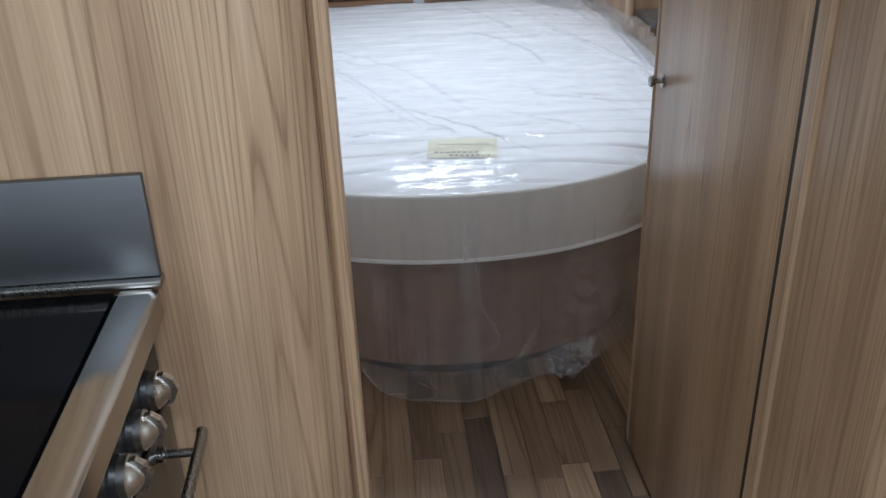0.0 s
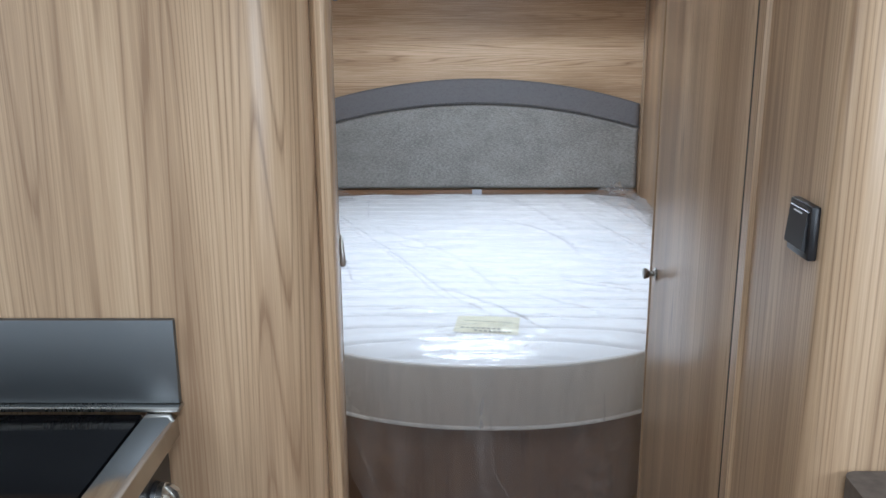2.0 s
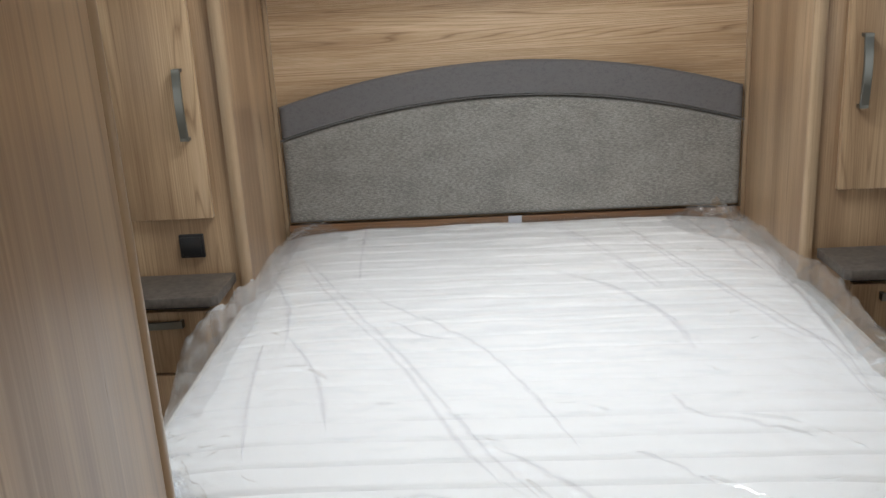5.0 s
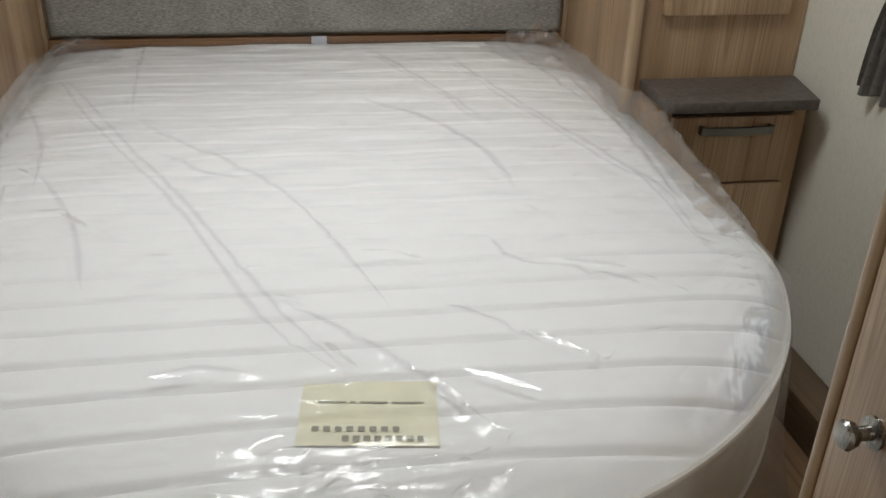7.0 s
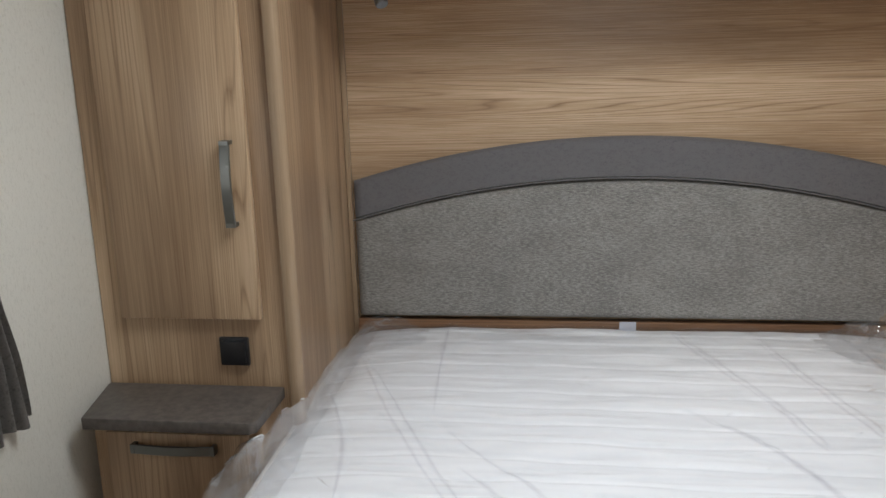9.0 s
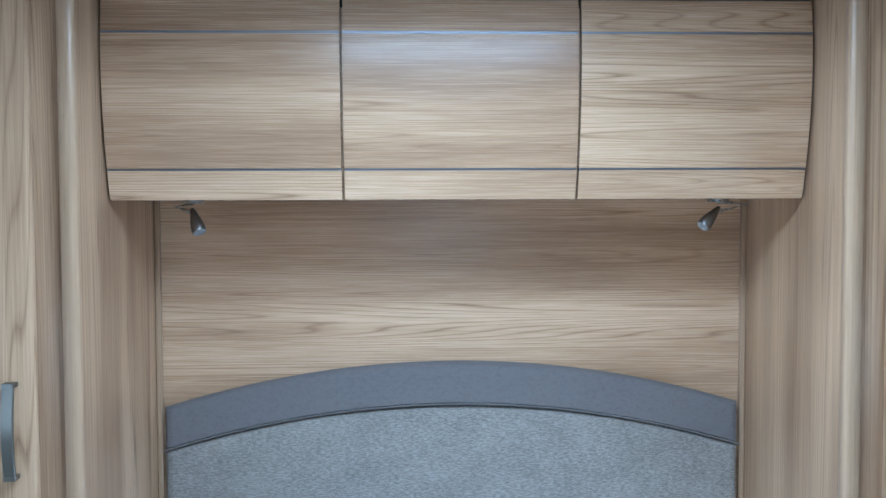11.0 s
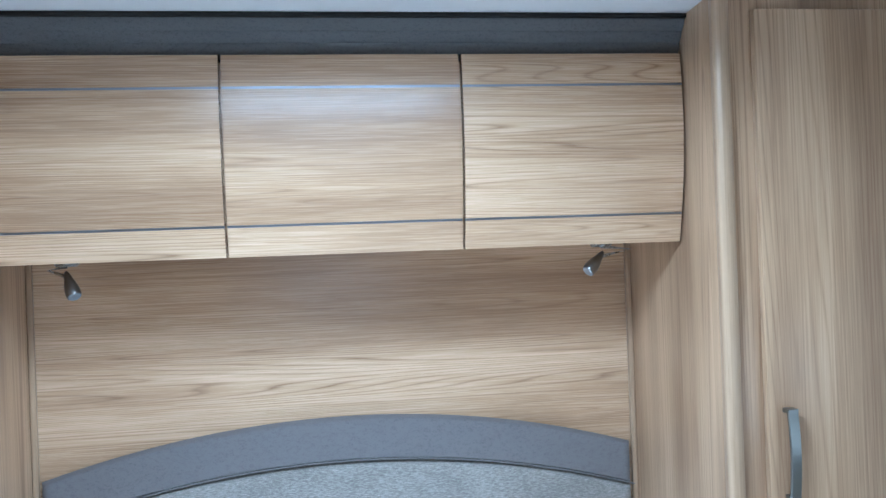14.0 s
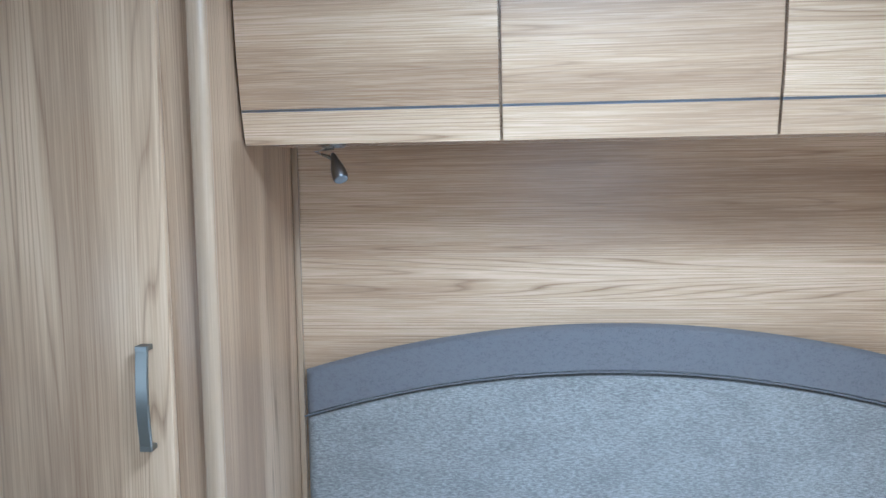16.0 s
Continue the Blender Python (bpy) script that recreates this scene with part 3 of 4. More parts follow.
def bedside(s):
    c = thing("bedside_cabinet", "oak bedside cabinet with a stone-look top and one drawer", "cabinet", "bedside cabinets")
    part("body", box(B(), (s * 0.745, 3.645, 0.02), (s * 1.106, 3.766, 0.699), 0.003), oak_z, c)
    prof = [(0.728, 3.7465), (0.728, 3.575), (0.740, 3.563), (1.080, 3.563), (1.115, 3.735), (1.115, 3.7465)]
    slab = prism(B(), [(s * x, y) for x, y in prof], "z", 0.700, 0.725)
    bmesh.ops.bevel(slab, geom=slab.edges[:], offset=0.0028, segments=2, affect="EDGES", profile=0.5)
    part("top", slab, stone, c, "dark grey-brown stone-look top")
    d = part("drawer", box(B(), (s * 0.772, 3.626, 0.506), (s * 1.070, 3.6445, 0.668), 0.003), oak_z, c)
    part("handle", bow_handle(B(), (s * 0.834, 3.626, 0.640), (s * 1.010, 3.626, 0.640), (0, -0.024, 0), 0.020), handle_nickel, d, "satin nickel bow handle")
    part("door", box(B(), (s * 0.772, 3.626, 0.08), (s * 1.070, 3.6445, 0.500), 0.003), oak_z, c)
    # dark strip put in for the shade between drawer and top
    part("shadow_gap", box(B(), (s * 0.772, 3.640, 0.670), (s * 1.070, 3.6447, 0.676)), gap_shade, c)
    return c


for s in (-1, 1):
    wardrobe(s)
    bedside(s)

sk = thing("socket", "square black socket on the oak panel above the bedside top", "socket")
part("plate", box(B(), (-0.867, 3.757, 0.764), (-0.804, 3.7675, 0.826), 0.003), black_plastic, sk)
part("cover", box(B(), (-0.861, 3.752, 0.770), (-0.810, 3.7565, 0.820), 0.0015), black_plastic, sk)

# ---- bedroom: headboard ----
hb = thing("headboard", "arched tweed headboard with a plain grey band", "headboard")


def arch(x, edge, rise=0.108, half=0.705):
    return edge + rise * (1 - (x / half) ** 2)


NX = 48
xs = [-0.704 + 1.408 * i / NX for i in range(NX + 1)]


def padded(bm, lower, upper, y0, y1, r=0.002):
    """A padded panel between two curves, rounded at its rim."""
    nz = 14

    def at(u, v):
        x = -0.704 + 1.408 * u
        z0, z1 = lower(x), upper(x)
        z = z0 + (z1 - z0) * v
        d = min((z - z0), (z1 - z), (x + 0.704) * 1.0, (0.704 - x) * 1.0)
        k = min(1.0, max(0.0, d) / r)
        return (x, y1 + (y0 - y1) * math.sqrt(1 - (1 - k) ** 2) if k < 1 else y0, z)
    sheet(bm, 96, nz * 2, at)
    return bm


part("pad", padded(B(), lambda x: 0.695, lambda x: arch(x, 0.9622), 4.296, 4.334), tweed, hb, "mottled grey tweed pad")
part("band", padded(B(), lambda x: arch(x, 0.9625), lambda x: arch(x, 1.062), 4.2952, 4.334), suede, hb, "dark grey suede band")
bm = B()
tube(bm, [(x * 0.997, 4.2975, arch(x, 0.9622)) for x in xs], 0.0022, 6)
part("seam_cord", bm, suede, hb)
part("bottom_rail", box(B(), (-0.704, 4.302, 0.640), (0.704, 4.332, 0.693), 0.004), rail_wood_shaded, hb, "oak rail under the pad")

# edge beads where the back panel meets the wardrobes
for s in (-1, 1):
    setting("trim", box(B(), (s * 0.7075, 4.322, 0.6), (s * 0.7215, 4.3345, 1.60), 0.003), oak_edge, "slim oak corner bead", "trim")

# ---- bedroom: overhead lockers ----


def locker_y(z):
    """The bowed front of the lockers."""
    u = (z - 1.562) / (1.962 - 1.562)
    return 4.000 + (3.966 - 4.000) * u - 0.022 * 4 * u * (1 - u)


def bowed(bm, x0, x1, z0, z1, lift=0.0, t=0.018, n=10):
    prof = [(locker_y(z0 + (z1 - z0) * i / n) - lift, z0 + (z1 - z0) * i / n) for i in range(n + 1)]
    back = [(y + t, z) for y, z in prof[::-1]]
    return prism(bm, prof + back, "x", x0, x1)


def overhead(x0, x1):
    k = thing("overhead_locker", "oak overhead locker with a bowed lift-up door", "locker", "overhead lockers above the bed")
    side = [(locker_y(1.57 + 0.38 * i / 8) + 0.024, 1.57 + 0.38 * i / 8) for i in range(9)]
    part("body", prism(B(), side + [(Y1 - 0.002, 1.95), (Y1 - 0.002, 1.57)], "x", x0, x1), oak_x, k)
    a, b = x0 + 0.003, x1 - 0.003
    d = part("door", bowed(B(), a, b, 1.6255, 1.8925), oak_x, k)
    part("lower_rail", bowed(B(), a, b, 1.562, 1.6205), oak_x, d)
    part("upper_rail", bowed(B(), a, b, 1.8975, 1.961), oak_x, d)
    part("lower_inlay", bowed(B(), a, b, 1.6206, 1.6254, -0.0015, 0.014, 2), chrome, d, "thin dark chrome inlay")
    part("upper_inlay", bowed(B(), a, b, 1.8926, 1.8974, -0.0005, 0.014, 2), chrome, d, "thin bright chrome inlay")
    return k


for x0, x1 in ((-0.717, -0.24), (-0.24, 0.24), (0.24, 0.717)):
    overhead(x0, x1)
setting("trim", box(B(), (-0.7215, 4.02, 1.5635), (0.7215, 4.333, 1.5695), 0.001), oak_x, "oak underside board of the lockers", "trim")

# dark padded cornice between the lockers and the ceiling
bm = B()
prof = [(3.985, 1.966)] + [(3.985 - 0.045 * (i / 30) ** 1.6 - 0.0035 * abs(math.sin(i / 30 * math.pi * 3)) ** 0.7, 1.966 + 0.062 * i / 30) for i in range(1, 31)] + [(4.06, 2.028), (4.06, 1.966)]
prism(bm, prof, "x", -0.7195, 0.7195)
setting("trim", bm, cornice_cloth, "dark grey padded cornice above the lockers", "cornice")
# black strip put in for the shade where the cornice meets the ceiling
setting("trim", box(B(), (-0.7195, 3.930, 2.0285), (0.7195, 4.06, 2.0375), 0.002), gap_shade, "black strip standing for the shade line under the ceiling", "trim")


def reading_lamp(x, aim):
    k = thing("reading_lamp", "small satin swivel reading spot under the lockers", "lamp", "reading lamps")
    base = Vector((x, 4.075, 1.5632))
    part("base", tube(B(), [base, base + Vector((0, 0, -0.003)), base + Vector((0, 0, -0.0075))], [0.024, 0.024, 0.020], 20), nickel, k)
    st = [base + Vector((0, 0, -0.007)), base + Vector((aim.x * -0.1, 0, -0.014)), base + Vector((0, -0.002, -0.028))]
    part("stem", tube(B(), st, 0.0045, 10), nickel, k)
    p = st[-1] + Vector((0, 0, 0.005))
    prof = [(-0.006, 0.0035), (0.0, 0.006), (0.012, 0.0085), (0.026, 0.0125), (0.040, 0.0148), (0.050, 0.0150), (0.055, 0.0138)]
    h = part("head", tube(B(), [p + aim * d for d, r in prof], [r for d, r in prof], 18), dark_metal, k, "conical dark metal lamp head")
    part("lens", tube(B(), [p + aim * 0.0552, p + aim * 0.0565], [0.0130, 0.0120], 16), lens_mat, h, "pale glass lens")
    return k


reading_lamp(-0.566, Vector((0.35, -0.45, -0.80)).normalized())
reading_lamp(0.562, Vector((-0.68, -0.28, -0.68)).normalized())

# ---- bed ----
HALF, HEAD = 0.712, 4.292


def foot_y(x):
    """The curved foot of the mattress."""
    u = min(1.0, abs(x) / HALF)
    return 2.496 + 0.57 * (1 - max(0.0, 1 - u ** 2.2) ** 0.625)


def edge_x(k, n):
    """Stations over the width, closer together at the sides."""
    return HALF * math.sin(math.pi / 2 * (2 * k / n - 1))


def quilt(x, y, stitched=1.0):
    """Height of the quilted top over its rim."""
    ph = ((y + 0.012 * math.sin(1.6 * x + 0.4) - 2.39) / 0.0745) % 1.0
    d = min(ph, 1 - ph) * 0.0745
    groove = -0.0075 * (1 - 0.45 * min(1, max(0, (y - 3.0) / 0.5))) * math.exp(-(d / 0.0050) ** 2)
    soft = (0.0016 + 0.0032 * min(1, max(0, (y - 3.0) / 0.5))) * noise.noise((x * 6, y * 15, 0.0))
    back = min(1.0, max(0.0, (y - 3.1) / 0.4))
    soft += back * 0.0042 * (0.35 - abs(noise.noise((x * 4.5 + 2.0, y * 24, 3.0)))) + back * 0.0016 * noise.noise((x * 15, y * 48, 7.0))
    rim = max(0, min(y - foot_y(x), HALF - abs(x) + 0.004, HEAD - y + 0.25))
    return (crown(y) - edge_z(y)) * (1 - math.exp(-rim / 0.085)) + stitched * groove * min(1, rim / 0.03) + soft * min(1, rim / 0.05)


def edge_z(y):
    """Height of the rim: low at the foot, higher along the sides."""
    u = min(1.0, max(0.0, (y - 2.85) / 0.35))
    return 0.607 + 0.017 * u * u * (3 - 2 * u) + 0.018 * min(1.0, max(0.0, (y - 3.3) / 0.9))


def crown(y):
    """Height of the top along the middle: it rises a little towards the head."""
    u = min(1.0, max(0.0, (y - 3.0) / 1.25))
    return 0.652 + 0.025 * u * u * (3 - 2 * u)


def top_z(x, y):
    return edge_z(y) + quilt(x, y)


bed = thing("bed", "dark-fronted island bed base under the mattress", "bed")
N = 40
# the plinth's black stands for the shade below the base panel
for lo, hi, inset, mt, nm in ((0.07, 0.426, 0.10, oak_dark, "base_panel"), (0.0, 0.069, 0.15, gap_shade, "plinth")):
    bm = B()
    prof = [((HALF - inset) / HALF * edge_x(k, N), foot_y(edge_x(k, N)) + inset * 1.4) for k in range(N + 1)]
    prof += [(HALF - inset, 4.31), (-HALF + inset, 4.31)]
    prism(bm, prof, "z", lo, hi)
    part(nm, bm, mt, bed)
part("slat_board", prism(B(), [((HALF - 0.03) / HALF * edge_x(k, N), foot_y(edge_x(k, N)) + 0.05) for k in range(N + 1)] + [(HALF - 0.03, 4.31), (-HALF + 0.03, 4.31)], "z", 0.4265, 0.4385), oak_dark, bed)

mt = thing("mattress", "white quilted mattress with a curved foot", "mattress")
NXM, NYM = 110, 560


def top_at(u, v):
    x = HALF * math.sin(math.pi / 2 * (2 * u - 1))
    y = max(foot_y(x), 2.496 + (HEAD - 2.496) * v)
    return (x, y, top_z(x, y))


quilt_mesh = sheet(B(), NXM, NYM, top_at)
bmesh.ops.remove_doubles(quilt_mesh, verts=quilt_mesh.verts[:], dist=0.00002)
part("quilted_top", quilt_mesh, ticking, mt)
rim = [(edge_x(k, 90), foot_y(edge_x(k, 90))) for k in range(91)]
rim = [(-HALF, HEAD), (-HALF, 3.6)] + rim + [(HALF, 3.6), (HALF, HEAD)]
bm = B()
rows = []
for f, out in ((0.0, -0.002), (0.1, 0.003), (0.5, 0.006), (0.88, 0.003), (1.0, -0.001)):
    row = []
    for i, (x, y) in enumerate(rim):
        p, q = Vector(rim[max(i - 1, 0)]), Vector(rim[min(i + 1, len(rim) - 1)])
        t = (q - p).normalized()
        row.append(bm.verts.new((x + t.y * out, y - t.x * out, 0.445 + (edge_z(y) - 0.445) * f)))
    rows.append(row)
for a, b in zip(rows, rows[1:]):
    for i in range(len(rim) - 1):
        bm.faces.new((a[i], a[i + 1], b[i + 1], b[i]))
bm.faces.new([bm.verts.new((v.co.x, v.co.y, 0.4405)) for v in rows[0]])
bmesh.ops.recalc_face_normals(bm, faces=bm.faces[:])
part("border", bm, border_cloth, mt, "beige-grey mattress border")
part("piping", tube(B(), [(x, y, edge_z(y) + 0.0005) for x, y in rim], 0.0055, 8), piping_cloth, mt)
part("piping", tube(B(), [(x, y, 0.447) for x, y in rim], 0.0055, 8), piping_cloth, mt)

# sewn label, with its lettering as plain bars
LX, LY, LA = 0.0, 2.692, radians(-7)


def lab_pt(a, b, lift):
    x = LX + a * math.cos(LA) - b * math.sin(LA)
    y = LY + a * math.sin(LA) + b * math.cos(LA)
    return (x, y, top_z(x, y) + lift)


label_ob = part("label", sheet(B(), 24, 18, lambda u, v: lab_pt(-0.083 + 0.166 * u, -0.058 + 0.116 * v, 0.0022)), label_cloth, mt, "cream sewn label")


def bar(a0, a1, b0, b1):
    part("letter_bar", sheet(B(), 3, 3, lambda u, v: lab_pt(a0 + (a1 - a0) * u, b0 + (b1 - b0) * v, 0.0034)), ink, label_ob)


for i in range(8):
    bar(-0.066 + 0.0135 * i, -0.0580 + 0.0135 * i, -0.036, -0.028)
for i in range(8):
    bar(-0.030 + 0.0125 * i, -0.022 + 0.0125 * i, -0.052, -0.043)
for i, (a, b) in enumerate(((-0.062, -0.028), (-0.024, -0.016), (-0.012, 0.022), (0.027, 0.066))):
    bar(a, b, 0.0135, 0.0165)
part("tag", box(B(), (-0.014, 4.287, 0.672), (0.028, 4.292, 0.698), 0.001), tag_mat, mt, "small pale tag at the head end")

# ---- clear plastic cover over the mattress ----
cover = thing("plastic_cover", "clear crumpled plastic wrap over the new mattress", "plastic cover")
# wide pleats: their line on the bed, height and half width
PLEATS = [
    (((-0.66, 4.12), (-0.45, 3.64), (-0.285, 3.31), (-0.172, 3.04), (-0.105, 2.885), (-0.02, 2.75)), 0.004, 0.020),
    (((-0.405, 3.71), (-0.31, 3.57), (-0.21, 3.465), (-0.11, 3.335), (-0.044, 3.188), (0.01, 3.03), (0.05, 2.90)), 0.004, 0.010),
    (((0.095, 4.28), (0.185, 4.03), (0.275, 3.81), (0.335, 3.60)), 0.005, 0.013),
    (((0.285, 4.28), (0.37, 3.93), (0.465, 3.64), (0.55, 3.40), (0.597, 3.28), (0.584, 3.03)), 0.006, 0.016),
]
TUCKS = [
    (((0.085, 3.79), (0.228, 3.63), (0.304, 3.46), (0.322, 3.28)), 0.004, 0.010),
    (((-0.10, 2.93), (0.02, 2.80), (0.14, 2.635)), 0.007, 0.012),
    (((-0.452, 4.28), (-0.436, 4.0), (-0.413, 3.73)), 0.004, 0.009),
    (((-0.11, 4.15), (-0.064, 3.85)), 0.004, 0.009),
    (((-0.68, 3.90), (-0.572, 3.61), (-0.53, 3.36)), 0.006, 0.017),
    (((-0.586, 3.40), (-0.574, 3.285), (-0.551, 3.11), (-0.512, 2.91)), 0.005, 0.014),
]
SMALL = [
    (((-0.53, 3.42), (-0.44, 3.225), (-0.385, 3.0)), 0.004, 0.010),
    (((0.615, 3.95), (0.632, 3.58), (0.615, 3.23)), 0.006, 0.014),
    (((0.233, 3.11), (0.262, 3.02), (0.34, 2.99), (0.41, 2.95)), 0.003, 0.008),
    (((0.50, 4.25), (0.56, 3.95), (0.60, 3.75)), 0.005, 0.012),
    (((-0.33, 3.52), (-0.25, 3.42), (-0.18, 3.38)), 0.003, 0.007),
    (((0.13, 2.90), (0.192, 2.85), (0.24, 2.79)), 0.004, 0.007),
    (((-0.26, 2.775), (-0.21, 2.79), (-0.15, 2.773)), 0.004, 0.007),
]
FOLDS = PLEATS + TUCKS + SMALL


def seg_dist(x, y, a, b):
    dx, dy = b[0] - a[0], b[1] - a[1]
    t = max(0.0, min(1.0, ((x - a[0]) * dx + (y - a[1]) * dy) / (dx * dx + dy * dy)))
    return math.hypot(x - a[0] - t * dx, y - a[1] - t * dy)


def crease(x, y):
    h = 0.0
    for pts, hgt, wid in FOLDS:
        if min(p[1] for p in pts) - 0.06 > y or max(p[1] for p in pts) + 0.06 < y:
            continue
        d = min(seg_dist(x, y, a, b) for a, b in zip(pts, pts[1:]))
        if d < wid * 2:
            h = max(h, hgt * math.exp(-(d / wid) ** 2 * 2.2))
    return h


def glint(x, y):
    """Where the wrap is drawn into sharp crinkles: before the label and at the two corners of the foot."""
    a = math.exp(-((x + 0.01) / 0.17) ** 2 - ((y - 2.60) / 0.045) ** 2)
    b = math.exp(-((abs(x) - 0.625) / 0.07) ** 2 - ((y - 2.92) / 0.11) ** 2)
    c = 0.5 * math.exp(-((x + 0.25) / 0.10) ** 2 - ((y - 2.64) / 0.05) ** 2)
    return min(1.0, a + b + c)


def film_top(u, v):
    x = (HALF + 0.006) * math.sin(math.pi / 2 * (2 * u - 1))
    y0 = foot_y(x) - 0.006
    y = y0 + (HEAD - y0) * v ** 1.25
    g = glint(x, y)
    wr = 0.005 * abs(noise.noise((x * 9 + 3, y * 9, 2.0))) + 0.003 * abs(noise.noise((x * 24, y * 20, 4.0)))
    taut = 0.35 if abs(x) > 0.45 else 1.0
    wr += taut * g * (0.004 + 0.012 * abs(noise.noise((x * 13, y * 26, 5.0))) + 0.008 * abs(noise.noise((x * 31, y * 60, 1.0))))
    near = max(0.0, 1 - (y - y0) / 0.5)
    wr += near * 0.003 * abs(noise.noise((x * 17, y * 34, 9.0)))
    r = min(1.0, min(y - y0, HALF + 0.006 - abs(x)) / 0.03)
    return (x, y, edge_z(y) + 0.007 + max(0, quilt(x, y, 0.15)) + (crease(x, y) + wr) * max(0, r))


part("top_sheet", sheet(B(), 180, 380, film_top), film, cover)


def spline(pts, n):
    """Points along a smooth line through pts."""
    out = []
    q = [pts[0], *pts, pts[-1]]
    for i in range(1, len(q) - 2):
        for k in range(n):
            t = k / n
            out.append(tuple(0.5 * (2 * b + (c - a) * t + (2 * a - 5 * b + 4 * c - d) * t * t + (3 * b - a - 3 * c + d) * t ** 3) for a, b, c, d in zip(q[i - 1], q[i], q[i + 1], q[i + 2])))
    return out + [tuple(pts[-1])]


for j, (pts, hgt, wid) in enumerate(FOLDS):
    line = spline(pts, 14)
    m = len(line) - 1

    def ribbon(u, v, line=line, m=m, hgt=hgt, wid=wid, j=j):
        i = min(m, int(round(u * m)))
        a, b = line[max(i - 1, 0)], line[min(i + 1, m)]
        tx, ty = b[0] - a[0], b[1] - a[1]
        ln = math.hypot(tx, ty) or 1.0
        taper = min(1.0, 6 * u + 0.15, 6 * (1 - u) + 0.15)
        w = wid * 0.85 * taper * (0.85 + 0.35 * noise.noise((u * 3, j * 3.1, 0.5)))
        q = 2 * v - 1
        x, y = line[i][0] - ty / ln * w * q, line[i][1] + tx / ln * w * q
        return (x, y, 0.0085 + max(edge_z(y), top_z(x, y)) + crease(x, y) + 0.0015 * (1 - q * q) * taper)
    # two stacked grey strips draw the fold's soft shade line
    for q in ((0.06, 0.94) if j in (0, 2, 3, 4) else (0.5,)):
        bm = B()
        for layer, half in enumerate((0.0075, 0.0034)):
            def line_at(u, v, q=q, half=half, layer=layer):
                p = Vector(ribbon(u, q))
                d = Vector(ribbon(min(1, u + 0.02), q)) - Vector(ribbon(max(0, u - 0.02), q))
                side = Vector((-d.y, d.x, 0)).normalized()
                w = half * min(1, 4 * u + 0.02, 4 * (1 - u) + 0.02) * (0.75 + 0.6 * noise.noise((u * 5, j * 2.3, q)))
                return p + side * w * (2 * v - 1) + Vector((0, 0, 0.001 + 0.0006 * layer))
            sheet(bm, m, 2, line_at)
        part("crease_shade_line", bm, crease_shade, cover)


def drop_z(x):
    """How far the drape hangs down at the foot."""
    if x < 0.0:
        return 0.012 + 0.46 * min(1, (abs(x) / 0.44) ** 2.8)
    return 0.012 + 0.09 * math.sin(min(1, x / 0.24) * math.pi / 2) - 0.02 * math.sin(min(1, max(0, x - 0.24) / 0.2) * math.pi)


def film_front(u, v):
    x = HALF * 0.999 * math.sin(math.pi / 2 * (2 * u - 1))
    zt, zb = edge_z(foot_y(x)) + 0.006, drop_z(x)
    z = zt + (zb - zt) * v
    y = foot_y(x) - 0.008
    clump = v * v * math.exp(-((x - 0.27) / 0.07) ** 2)
    out = 0.018 * v * math.sin(x * 13 + 1.5 * v + 0.6) + 0.03 * noise.noise((x * 7, z * 4, 8.0)) * v + 0.012 * abs(noise.noise((x * 20, z * 14, 3.0))) * v
    out += clump * (0.05 * noise.noise((x * 30, z * 24, 6.0)) + 0.03 * abs(noise.noise((x * 60, z * 50, 2.0))))
    tuck = 0.05 * v * v
    flare = min(1, max(0, (abs(x) - 0.42) / 0.25)) * v
    sg = 1 if x > 0 else -1
    return (x * (1 + 0.03 * v) + 0.02 * v * noise.noise((x * 5, z * 6, 1.0)) + sg * 0.05 * flare, y - 0.006 + tuck * (1 - flare) - 0.05 * flare + out * 0.8, z)


